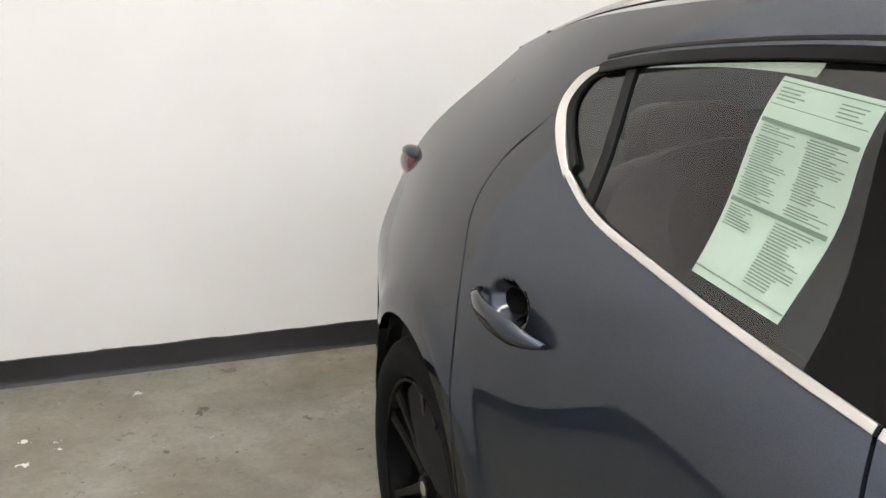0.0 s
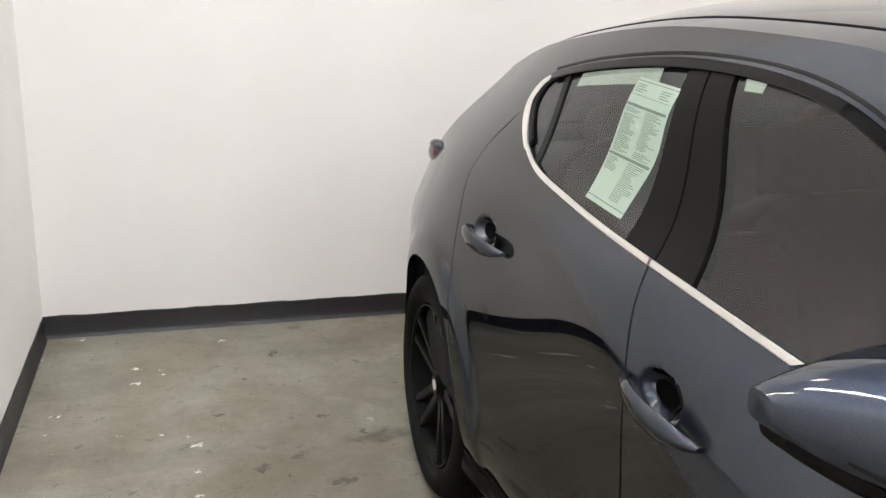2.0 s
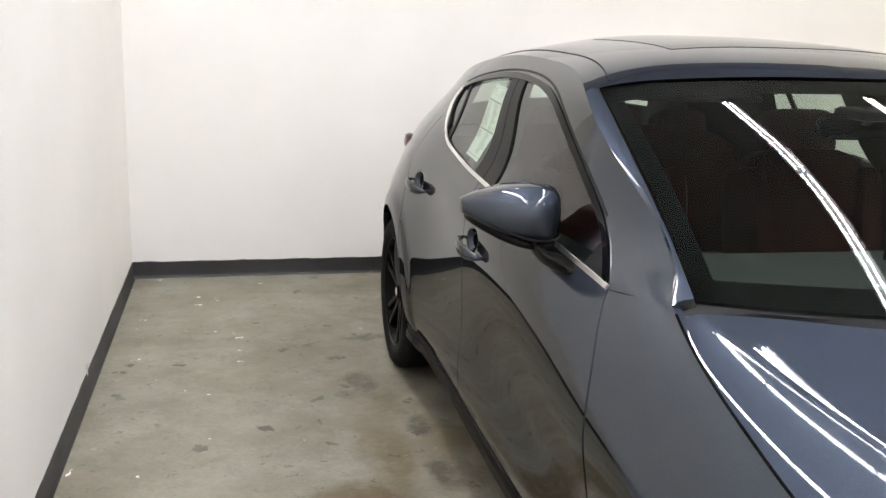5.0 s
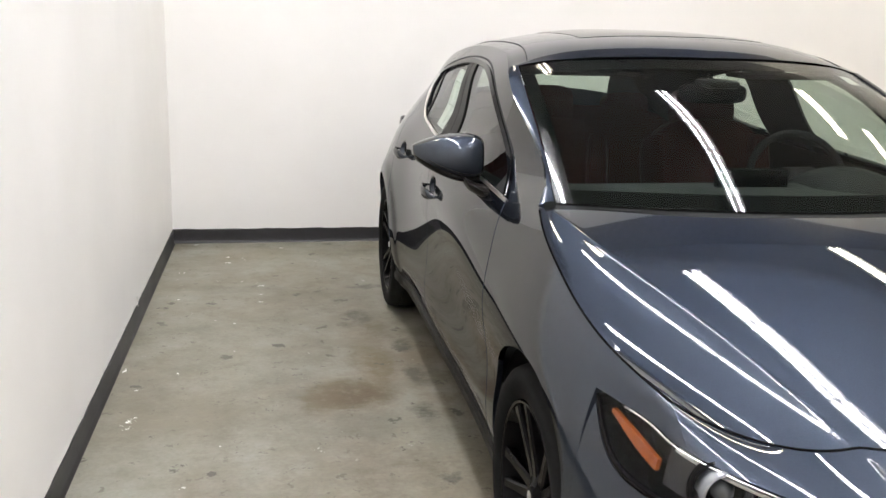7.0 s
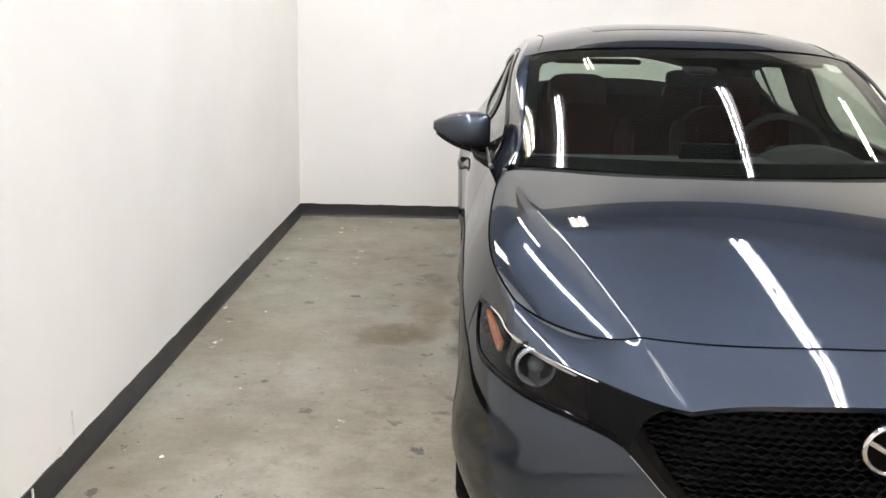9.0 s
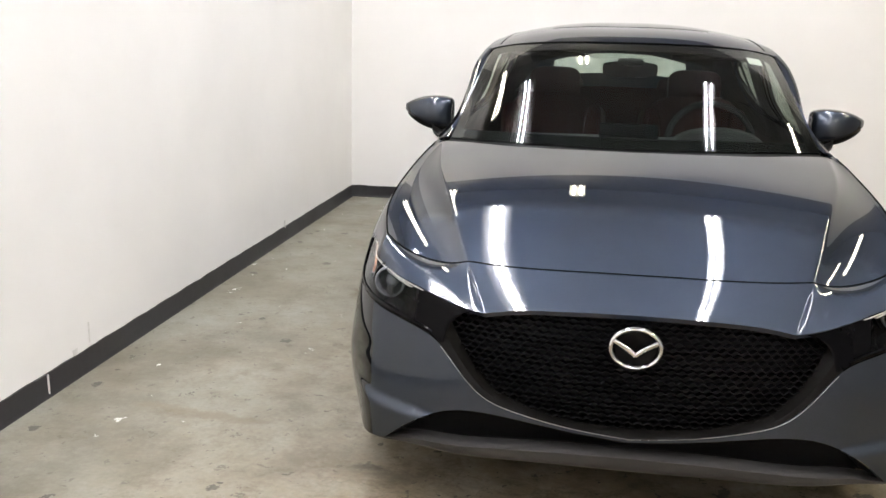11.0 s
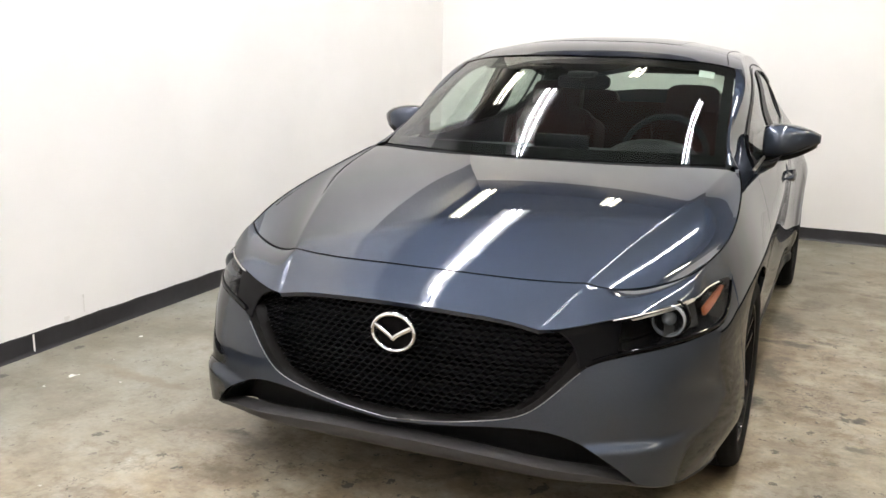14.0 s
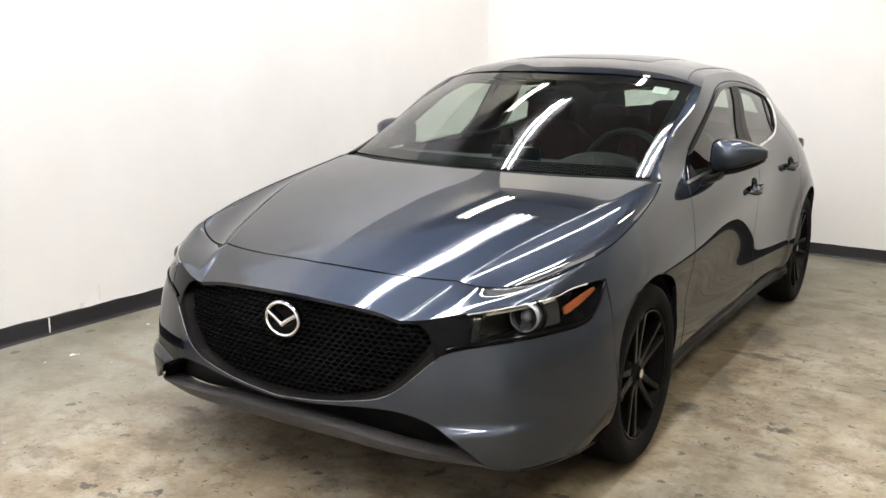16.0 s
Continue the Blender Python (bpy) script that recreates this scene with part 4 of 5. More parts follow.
for sign, side in BOTH:
    u, t = np.linspace(0, 1.172, 160), np.linspace(0, 1, 70)[:, None]
    z = (1 - t) * lower_edge(u)[None] + t * upper_edge(u)[None]
    u = np.broadcast_to(u, z.shape)
    pocket = np.exp(-(((u - 0.90) / 0.10) ** 2 + ((z - 0.475 + 0.25 * (u - 0.90)) / 0.035) ** 2))
    ledge = 1 / (1 + np.exp((z - 0.362 - 0.06 * (u - 0.70)) / 0.0045))
    blade = ledge / (1 + np.exp((0.56 - u) / 0.02)) / (1 + np.exp((u - 0.86) / 0.03))
    part("bumper_cheek", side(grid(on_nose(u, z, 0.0) + (blade * 0.022 - pocket * 0.006)[..., None] * np.array((0.5, -0.85, 0)), 0.015, (0, -1, 0))), PAINT, bumper, "painted lower bumper")
    part("intake_panel", side(grid(nose_band(LIP_TOP, lower_edge, 0.0, 0.76, 50, 5, -0.07))), GRILLE_BLACK, bumper, "black lower air intake")
    part("intake_shelf", side(grid(np.stack([nose_band(LIP_TOP, lower_edge, 0, 0.76, 50, 2, o)[1] for o in (-0.07, 0.0)]))), GRILLE_BLACK, bumper)
    lip = [nose_band(LIP_LOW, LIP_TOP, 0, 1.165, 80, 2, o) for o in (-0.06, -0.012, 0.0)]
    skin = [lip[0][1], lip[1][1], lip[2][1] - (0, 0, 0.006), 0.5 * (lip[2][0] + lip[2][1]), lip[1][0] + (0, 0, 0.012), lip[1][0] - (0, -0.02, 0.0), lip[0][0] - (0, -0.05, 0)]
    part("front_lip", side(grid(np.stack(skin))), LIP_GREY, bumper, "grey plastic front lip")

# ---- grille ----
grille = part("grille", grid(nose_band(GRILLE_LOW, lambda u: 0 * u + 0.69, 0.0, 0.54, 30, 8, -0.10)), BLACK, car, "black mesh grille with a bright round emblem")
MESH_U = 0.52
MESH_LOW = spline([0, 0.15, 0.31, 0.39, 0.46, 0.50, 0.52], [0.384, 0.394, 0.425, 0.462, 0.530, 0.585, 0.620])
MESH_TOP = spline([0, 0.20, 0.36, 0.42, 0.48, 0.52], [0.686, 0.686, 0.681, 0.673, 0.650, 0.620])
part("grille_back", flipped(grid(nose_band(GRILLE_LOW, lambda u: 0 * u + 0.69, 0.0, 0.54, 30, 8, -0.10))), BLACK, grille)
for sign, side in BOTH:
    w = np.linspace(0, 1, 60)
    inner = on_nose(MESH_U * w, MESH_LOW(MESH_U * w), -0.040)
    outer = on_nose(0.545 * w, GRILLE_LOW(0.545 * w), -0.003)
    mid = 0.5 * (inner + outer) + (0, -0.012, 0)
    part("grille_frame", side(grid(np.stack([outer + (0, 0.02, 0), outer, mid, inner, inner + (0, 0.04, 0)]))), PILLAR_BLACK, grille, "black lower grille surround")
    inner = on_nose(MESH_U * w, MESH_TOP(MESH_U * w), -0.040)
    outer = chain(GRILLE_TOP, stretch(LAMP_TOP, 0, 0.14))(w) + (0, 0.002, -0.003)
    part("grille_frame", side(grid(np.stack([outer + (0, 0.02, 0), outer, 0.5 * (inner + outer) - (0, 0.006, 0), inner, inner + (0, 0.04, 0)]))), GLOSS_BLACK, grille, "gloss black upper grille surround")
    trim = on_nose(0.53 * w, GRILLE_LOW(0.53 * w) - 0.001, 0.001)
    part("grille_trim", side(sweep(trim, round_profile(0.0012, 0.0012, 6), (0, 0, 1))), DARK_METAL, grille, "thin bright edge under the grille")
ROWS_Z = np.arange(0.388, 0.688, 0.0145)
us = np.linspace(-MESH_U, MESH_U, 321)
low, high = MESH_LOW(abs(us)), MESH_TOP(abs(us))
for i, z in enumerate(ROWS_Z):
    wave = z + 0.0028 * np.sin(us * 2 * math.pi / 0.027 + math.pi * (i % 2))
    ok = (wave > low - 0.004) & (wave < high + 0.004)
    runs = np.split(np.arange(321)[ok], np.where(np.diff(np.arange(321)[ok]) > 1)[0] + 1)
    pieces = []
    for r in runs:
        if len(r) > 3:
            p = on_nose(abs(us[r]), wave[r], -0.045 + 0.003 * np.sin(i * 1.7))
            p[:, 0] *= np.sign(us[r] + 1e-9)
            pieces.append(sweep(p, flat_profile(0.0013, 0.010), (0, 0, 1)))
    part("grille_bar", joined(*pieces), GRILLE_BLACK, grille)

# emblem: a bright ring with a wing, drawn plainly
badge = part("emblem", moved(turned([(0.0005, 0.0), (0.054, 0.0), (0.058, -0.006), (0.058, -0.02)], 40), pose(0, -0.905, 0.612, 0, 0, -90) ), GLOSS_BLACK, car, "bright round emblem on a black disc")
a = np.linspace(0, 2 * math.pi, 48, endpoint=False)
ring = np.stack([0.065 * np.cos(a), 0 * a - 0.912, 0.612 + 0.053 * np.sin(a)], -1)
part("emblem_ring", sweep(ring, round_profile(0.0075, 0.0065, 10), (0, -1, 0), closed=True), CHROME, badge, "chrome oval ring")
for sign, side in BOTH:
    w = np.linspace(0, 1, 14)
    p = np.stack([0.056 * w, 0 * w - 0.917, 0.593 + 0.038 * w**0.8], -1)
    part("emblem_wing", side(sweep(p, round_profile(0.0042, 0.0062, 10), (0, -1, 0))), CHROME, badge)


# ---- glasshouse and roof ----
WS_SIDE = curve((0.707, 0.430, 0.976), (0.672, 0.70, 1.096), (0.650, 0.95, 1.208), (0.628, 1.172, 1.303))
WS_LOW = curve((0, 0.205, 0.990), (0.25, 0.228, 0.990), (0.48, 0.290, 0.988), (0.62, 0.362, 0.983), (0.707, 0.430, 0.976))
WS_TOP = curve((0, 1.056, 1.344), (0.25, 1.068, 1.342), (0.48, 1.112, 1.329), (0.628, 1.172, 1.303))
ws = coons(whole(WS_LOW), WS_SIDE, whole(WS_TOP), mirrored(WS_SIDE), 60, 36)
s, t = np.linspace(-1, 1, 60)[None, :], np.linspace(0, 1, 36)[:, None]
ws[..., 2] += 0.022 * np.sin(np.pi * t) * (1 - 0.5 * s**2)
screen = part("windscreen", grid(ws), GLASS_FRONT, car, "raked windscreen glass")
frame_in = ws - (0, 0, 0.006)
part("screen_border", joined(grid(frame_in[:4]), grid(frame_in[-4:]), grid(frame_in[:, :3]), grid(frame_in[:, -3:])), FRIT_AND_SHADE, screen, "black printed glass border")
part("cowl", grid(np.stack([whole(COWL)(np.linspace(0, 1, 60)) - (0, 0.004, 0.006), whole(COWL)(np.linspace(0, 1, 60)) + (0, 0.03, -0.012), ws[0] + (0, -0.006, -0.010), ws[0] + (0, 0.02, 0.002)])), BLACK, car, "black cowl under the windscreen")

ROOF_Y = 1.172
roof_side = lambda t: on_side(*stretch(rail, at_y(rail, ROOF_Y), 1)(np.asarray(t)).T)
ROOF_BACK = curve((0, 3.10, 1.318), (0.20, 3.09, 1.308), (0.36, 3.055, 1.268), tuple(on_side(np.array(2.98), np.array(1.205))))
HEADER = curve((0, 1.059, 1.348), (0.25, 1.071, 1.346), (0.48, 1.115, 1.333), (0.628, 1.174, 1.307), tuple(on_side(*rail(np.array(at_y(rail, ROOF_Y))))))
roof = coons(whole(HEADER), roof_side, whole(ROOF_BACK), mirrored(roof_side), 60, 60)
s, t = np.linspace(-1, 1, 60)[None, :], np.linspace(0, 1, 60)[:, None]
base = (1 - t) * 1.350 + t * 1.318
rise = spline([0, 0.05, 0.12, 0.26, 0.48, 0.72, 1.0], [0.0, 0.035, 0.066, 0.092, 0.100, 0.073, 0.0])(t)
roof[..., 2] += (base + rise - roof[:, 30, 2][:, None]) * (1 - abs(s) ** 3)
top = part("roof", grid(roof), PAINT, car, "roof in grey metallic paint")
part("sunroof", grid(roof[8:27, 13:47] + (0, 0, 0.0012), 0.004, (0, 0, 1)), GLOSS_BLACK, top, "dark glass sunroof panel")
for sign, side in BOTH:
    p = roof[1:56, -4]
    part("roof_seam", side(sweep(p + (0, 0, 0.001), flat_profile(0.0016, 0.001), (1, 0, -0.2))), BLACK, top, "black roof gutter strip")
    # pillar finish between the windscreen and the body frame
    w = np.linspace(0, 1, 40)
    q = stretch(rail, 0, at_y(rail, ROOF_Y))(w)
    p = np.stack([on_side(q[:, 0], q[:, 1]), 0.5 * on_side(q[:, 0], q[:, 1]) + 0.5 * WS_SIDE(w) + (0.004, 0, 0.006), WS_SIDE(w) + (0.004, 0, 0.004)])
    part("screen_pillar", side(grid(p)), PAINT, car, "windscreen pillar in grey metallic paint")
fin = np.array([[(w * x, 2.86 + y, 1.372 + z) for x, y in ((-1, 0), (0, -0.08), (1, 0), (0.6, 0.05), (-0.6, 0.05))] for w, z in ((0.020, -0.03), (0.014, 0.0), (0.004, 0.010))])
part("antenna_fin", lumped([[tuple(q) for q in ring] for ring in fin]), PAINT, top, "small shark-fin antenna")

# ---- tail ----
z = np.array([0.28, 0.45, 0.6, 0.75, 0.88, 0.98])
edge_y = np.array([3.30, 3.328, 3.33, 3.32, 3.295, 3.255]) - 0.004
w = np.linspace(-1, 1, 41)
deep = np.array([0.20, 0.215, 0.215, 0.20, 0.18, 0.14])
xs = side_x(edge_y, z)
p = np.stack([np.stack([xs[i] * w, edge_y[i] + deep[i] * (1 - abs(w) ** 2.6), 0 * w + z[i]], -1) for i in range(len(z))])
part("rear_bumper", grid(p, 0.01, (0, 1, 0)), PAINT, car, "painted rear bumper and tailgate")
low = p[-1]
high = whole(ROOF_BACK)(np.linspace(0, 1, 41))
qs = np.linspace(0, 1, 16)
rim = spline([0, 0.35, 0.7, 1], [(3.255, 0.98), (3.20, 1.035), (3.10, 1.125), (2.98, 1.205)])(qs)
rim = on_side(rim[:, 0], rim[:, 1], -0.005)
gate = []
for q, e in zip(qs, rim):
    line = (1 - q) * low + q * high + (0, 0.02 * math.sin(math.pi * q), 0)
    pull = e - line[-1]
    weight = abs(w)[:, None] ** 5
    gate.append(line + weight * pull * np.stack([np.sign(w), 0 * w + 1, 0 * w + 1], -1))
gate = np.stack(gate)
gate_part = part("tailgate", joined(grid(gate[:, :7]), grid(gate[:, -7:]), grid(gate[:7]), grid(gate[-4:])), PAINT, car, "painted tailgate round the rear window")
part("rear_window", grid(gate[6:13, 6:35]), GLASS_SIDE, gate_part, "tinted rear window")
k = (1 - 0.9 * abs(w) ** 5)[:, None]
sp = np.stack([high + (0, -0.03, 0.002), high + k * (0, 0.05, -0.004), high + k * (0, 0.105, -0.020), high + k * (0, 0.112, -0.028), high + k * (0, 0.10, -0.036), high + k * (0, 0.0, -0.045)])
part("spoiler", grid(sp), PAINT, gate_part, "roof spoiler over the rear window")
for sign, side in BOTH:
    def pod(c, r, n=12):
        """A rounded pod with its ends along y."""
        c = np.array(c)
        return lumped([[tuple(c + (r[0] * math.sin(q) * math.cos(a), -r[1] * math.cos(q), r[2] * math.sin(q) * math.sin(a))) for a in np.linspace(0, 2 * math.pi, 16, endpoint=False)] for q in np.linspace(0.05, math.pi - 0.05, n)])
    light = part("tail_light", side(pod((0.728, 3.262, 0.900), (0.022, 0.058, 0.036))), RED_LAMP, car, "red tail light wrapping the corner")
    part("light_cap", side(pod((0.722, 3.262, 0.925), (0.024, 0.060, 0.018))), PAINT, light, "painted cap over the tail light")

# ---- wheels ----
def wheel():
    """Centre at the origin, outer face towards +x; an 18-inch black rim with five pairs of spokes."""
    ob = new("wheel")
    ob.parent = car
    tagged(ob, "black alloy wheel with a low-profile tyre")
    w = 0.1075
    tyre = [(0.232, w - 0.022), (0.240, w - 0.010), (0.262, w - 0.002), (0.285, w), (0.302, w - 0.004), (0.314, w - 0.014), (0.320, w - 0.03),
            (0.3245, w - 0.05), (0.3245, w - 0.053), (0.318, w - 0.054), (0.318, w - 0.060), (0.325, w - 0.061), (0.326, 0.003), (0.319, 0.002), (0.319, -0.004), (0.326, -0.005),
            (0.325, -0.05), (0.315, -w + 0.012), (0.285, -w), (0.24, -w + 0.01), (0.232, -w + 0.022)]
    part("tyre", turned(tyre, 72), RUBBER, ob, "black low-profile tyre")
    rim = [(0.222, -w + 0.012), (0.205, -0.06), (0.20, 0.02), (0.208, 0.055), (0.220, w - 0.028), (0.226, w - 0.012), (0.232, w - 0.010), (0.236, w - 0.016), (0.233, w - 0.03)]
    part("rim", turned(rim, 72), RIM_BLACK, ob, "gloss black rim barrel")
    part("brake_disc", turned([(0.001, 0.012), (0.075, 0.012), (0.078, 0.0), (0.150, 0.0), (0.150, -0.02), (0.05, -0.02)], 40), plain_disc, ob, "grey steel brake disc")
    hub = [(0.0005, w - 0.022), (0.028, w - 0.023), (0.031, w - 0.028), (0.034, w - 0.030), (0.062, w - 0.040), (0.072, w - 0.055), (0.072, 0.02)]
    part("hub", turned(hub, 40), RIM_BLACK, ob)
    part("hub_cap", turned([(0.0005, w - 0.0205), (0.008, w - 0.0205), (0.014, w - 0.0213), (0.016, w - 0.0225), (0.0165, w - 0.026)], 32), SATIN, ob, "small bright hub emblem")
    def spoke_mesh():
        rings = []
        for r, wd, x1, dp in ((0.045, 0.017, w - 0.036, 0.03), (0.085, 0.0155, w - 0.033, 0.028), (0.14, 0.0135, w - 0.026, 0.026), (0.19, 0.013, w - 0.020, 0.026), (0.222, 0.016, w - 0.016, 0.03)):
            rings.append([(x1 - dp, -wd, r), (x1 - 0.006, -wd, r), (x1, -wd + 0.005, r), (x1, wd - 0.005, r), (x1 - 0.006, wd, r), (x1 - dp, wd, r)])
        return lumped(rings)
    me = mesh_of("spoke", spoke_mesh(), RIM_BLACK)
    for i in range(5):
        for lean in (-0.16, 0.16):
            a = i * 72 + math.degrees(lean) * 0.75
            sp = new("spoke", me)
            sp.parent = ob
            sp.matrix_basis = pose(0, 0, 0, a, 0, 0) @ pose(0, 0.030 * np.sign(lean) * -1 * 0.2, 0, math.degrees(lean) * 0.25, 0, 0)
    nut = mesh_of("wheel_nut", turned([(0.0005, 0.012), (0.007, 0.012), (0.009, 0.0)], 6), CHROME)
    for i in range(5):
        n = new("wheel_nut", nut)
        n.parent = ob
        a = math.radians(i * 72 + 36)
        n.matrix_basis = pose(w - 0.048, 0.052 * math.cos(a), 0.052 * math.sin(a))
    return ob


plain_disc = plain("brake steel", (0.02, 0.02, 0.02), 0.5, metal=0.5)
first = wheel()
first.matrix_basis = pose(0.783, 0, 0.325, 14, 0, 0)
for x, y, turn, spin in ((-0.783, 0, 180, 25), (0.783, 2.725, 0, 50), (-0.783, 2.725, 180, -10)):
    copy_thing(first, pose(x, y, 0.325, 0, 0, turn) @ pose(0, 0, 0, spin, 0, 0))

# ---- headlights ----
for sign, side in BOTH:
    lamp = part("headlight", side(grid(nose_band(lambda u: LAMP_LOW(u) + 0.006, lambda u: LAMP_TOP_Z(u) - 0.006, 0.58, 1.15, 40, 8, -0.115))), GRILLE_BLACK, car, "slim headlight with a round projector and amber marker")
    walls = [np.stack([nose_band(LAMP_LOW, LAMP_TOP_Z, 0.55, 1.185, 60, 2, o)[r] for o in (-0.003, -0.118)]) for r in (0, 1)]
    part("lamp_rim", side(joined(*[grid(w) for w in walls])), GLOSS_BLACK, lamp, "gloss black lamp rim")
    part("lamp_cover", side(grid(nose_band(lambda u: LAMP_LOW(u) + 0.001, lambda u: LAMP_TOP_Z(u) - 0.002, 0.625, 1.192, 70, 14, -0.001))), GLASS_CLEAR, lamp, "clear plastic lamp cover")
    q = coons(curve((0.530, 0.566), (0.60, 0.590), (0.66, 0.602)), straight((0.66, 0.602), (0.66, 0.703)), curve((0.44, 0.662), (0.55, 0.684), (0.66, 0.703)), curve((0.530, 0.566), (0.512, 0.62), (0.485, 0.646), (0.44, 0.662)), 60, 14)
    sink = np.clip((q[..., 0] - 0.625) / 0.035, 0, 1)[..., None]
    sink = sink * sink * (3 - 2 * sink)
    wing = (1 - sink) * on_nose(q[..., 0], q[..., 1], -0.003) + sink * on_nose(q[..., 0], q[..., 1], -0.075)
    part("lamp_wing", side(grid(wing, 0.006)), GLOSS_BLACK, lamp, "gloss black wing beside the grille")
    w = np.linspace(0.56, 1.17, 60)
    ridge = on_nose(w, LAMP_LOW(w) + 0.010, 0.0)
    part("lamp_ridge", side(sweep(ridge, round_profile(0.006, 0.004, 8), (0, 0, 1))), GLOSS_BLACK, lamp, "gloss black ridge under the lamp")
    w = np.linspace(0.66, 0.90, 30)
    part("lamp_shelf", side(sweep(on_nose(w, LAMP_TOP_Z(w) - 0.018, -0.035), flat_profile(0.003, 0.020), (0, 0, 1))), SATIN, lamp, "satin strip over the projector")
    at = pose(0.712, -0.632, 0.674, 0, 0, -84)
    ring = [(0.038, 0.000), (0.039, 0.020), (0.041, 0.024), (0.045, 0.023), (0.047, 0.018), (0.048, 0.004), (0.048, -0.03)]
    part("lamp_ring", side(moved(turned(ring, 40), at)), LENS, lamp, "pale light ring")
    dome = [(0.0005, 0.014), (0.008, 0.013), (0.015, 0.009), (0.020, 0.002), (0.022, -0.008)]
    part("projector_lens", side(moved(turned(dome, 32), at)), LENS_GLASS, lamp, "dark glass projector lens")
    part("projector_well", side(moved(turned([(0.020, -0.008), (0.030, -0.006), (0.039, 0.002)], 32), at)), GRILLE_BLACK, lamp)
    w = np.linspace(0.60, 1.10, 50)
    part("lamp_line", side(sweep(on_nose(w, LAMP_TOP_Z(w) - 0.004, 0.001), round_profile(0.0018, 0.0018, 6), (0, 0, 1))), SATIN, lamp, "thin bright line along the lamp's upper edge")
    part("projector_cup", side(moved(turned([(0.048, -0.03), (0.052, -0.004), (0.055, 0.0), (0.058, -0.004), (0.060, -0.02)], 40), at)), GLOSS_BLACK, lamp)
    w = np.linspace(0.955, 1.135, 24)
    mid = spline([0.955, 1.05, 1.135], [0.680, 0.700, 0.722])
    half = spline([0.955, 1.05, 1.135], [0.0095, 0.008, 0.003])
    part("amber_marker", side(grid(nose_band(lambda u: mid(u) - half(u), lambda u: mid(u) + half(u), 0.955, 1.135, 24, 5, -0.014), 0.008)), AMBER, lamp, "amber side marker")
    rib = []
    for u in np.linspace(0.80, 0.95, 16):
        q = on_nose(np.full(4, u), np.linspace(LAMP_LOW(np.array(u)) + 0.012, LAMP_TOP_Z(np.array(u)) - 0.02, 4), -0.045)
        rib.append(sweep(q, flat_profile(0.0014, 0.006), (0.6, -0.6, 0)))
    part("lamp_ribs", side(joined(*rib)), RIB_GREY, lamp, "fine ribbed reflector")

# ---- mirrors ----
for sign, side in BOTH:
    def mirror_ring(x, yf, yb, z0, z1, n=20):
        ring = []
        for a in np.linspace(0, 2 * math.pi, n, endpoint=False):
            c, s_ = math.cos(a), math.sin(a)
            sq = lambda v, e: math.copysign(abs(v) ** e, v)
            y = (yf + yb) / 2 + (yb - yf) / 2 * (sq(c, 0.45) if c > 0 else sq(c, 0.9))
            ring.append((x, y, (z0 + z1) / 2 + (z1 - z0) / 2 * sq(s_, 0.62)))
        return ring
    keys = np.array([(0.786, 0.985, 1.062, 0.972, 1.060), (0.792, 0.952, 1.070, 0.950, 1.080), (0.830, 0.926, 1.074, 0.945, 1.091), (0.890, 0.926, 1.075, 0.955, 1.090), (0.945, 0.952, 1.075, 0.976, 1.078),
                     (0.985, 0.990, 1.074, 0.998, 1.062), (1.010, 1.030, 1.073, 1.016, 1.048)])
    f = curve(*keys)
    shell = lumped([mirror_ring(*row) for row in f(np.linspace(0, 1, 22))])
    mirror = part("door_mirror", side(shell), PAINT, car, "body-coloured door mirror housing")
    lower = lumped([mirror_ring(r[0], r[1] + 0.012, r[2] - 0.006, r[3] - 0.010, r[3] + 0.02) for r in f(np.linspace(0.08, 0.92, 14))])
    part("mirror_base", side(lower), PILLAR_BLACK, mirror, "black mirror underside")
    foot = float(side_x(0.88, 0.925))
    arm = [((0.872, 0.995, 0.975), 0.045, 0.026), ((0.862, 0.965, 0.958), 0.046, 0.022), ((0.852, 0.925, 0.940), 0.058, 0.022), ((foot + 0.006, 0.885, 0.926), 0.078, 0.022), ((foot - 0.02, 0.875, 0.922), 0.082, 0.022)]
    rings = [[(c[0] + hz * 0.4 * math.sin(a), c[1] + hy * math.cos(a), c[2] + hz * math.sin(a)) for a in np.linspace(0, 2 * math.pi, 14, endpoint=False)] for c, hy, hz in arm]
    part("mirror_arm", side(lumped(rings)), PILLAR_BLACK, mirror, "black mirror arm on the door")
    part("mirror_glass", side(grid(np.array([[(x, 1.0745, z) for x in np.linspace(0.84, 0.965, 4)] for z in (1.008, 1.062)]))), CHROME, mirror, "silvered mirror glass")
    w = np.linspace(0.10, 0.75, 24)
    rows = f(w)
    line = np.stack([rows[:, 0], rows[:, 1] + 0.006, rows[:, 3] + 0.022], -1)
    part("mirror_seam", side(sweep(line, flat_profile(0.002, 0.003), (0, 0, 1))), BLACK, mirror)
    # black corner piece at the front of the door glass
    sail = side_panel(stretch(belt, 0, on_belt(0.80)), straight((0.80, 0.944), (0.80, 1.018)), stretch(dlo_top, 0, at_y(dlo_top, 0.80)), straight((0.645, 0.936), (0.645, 0.9361)), 10, 6, -0.004)
    part("window_corner", side(grid(sail)), BLACK, car, "black corner piece of the front window")

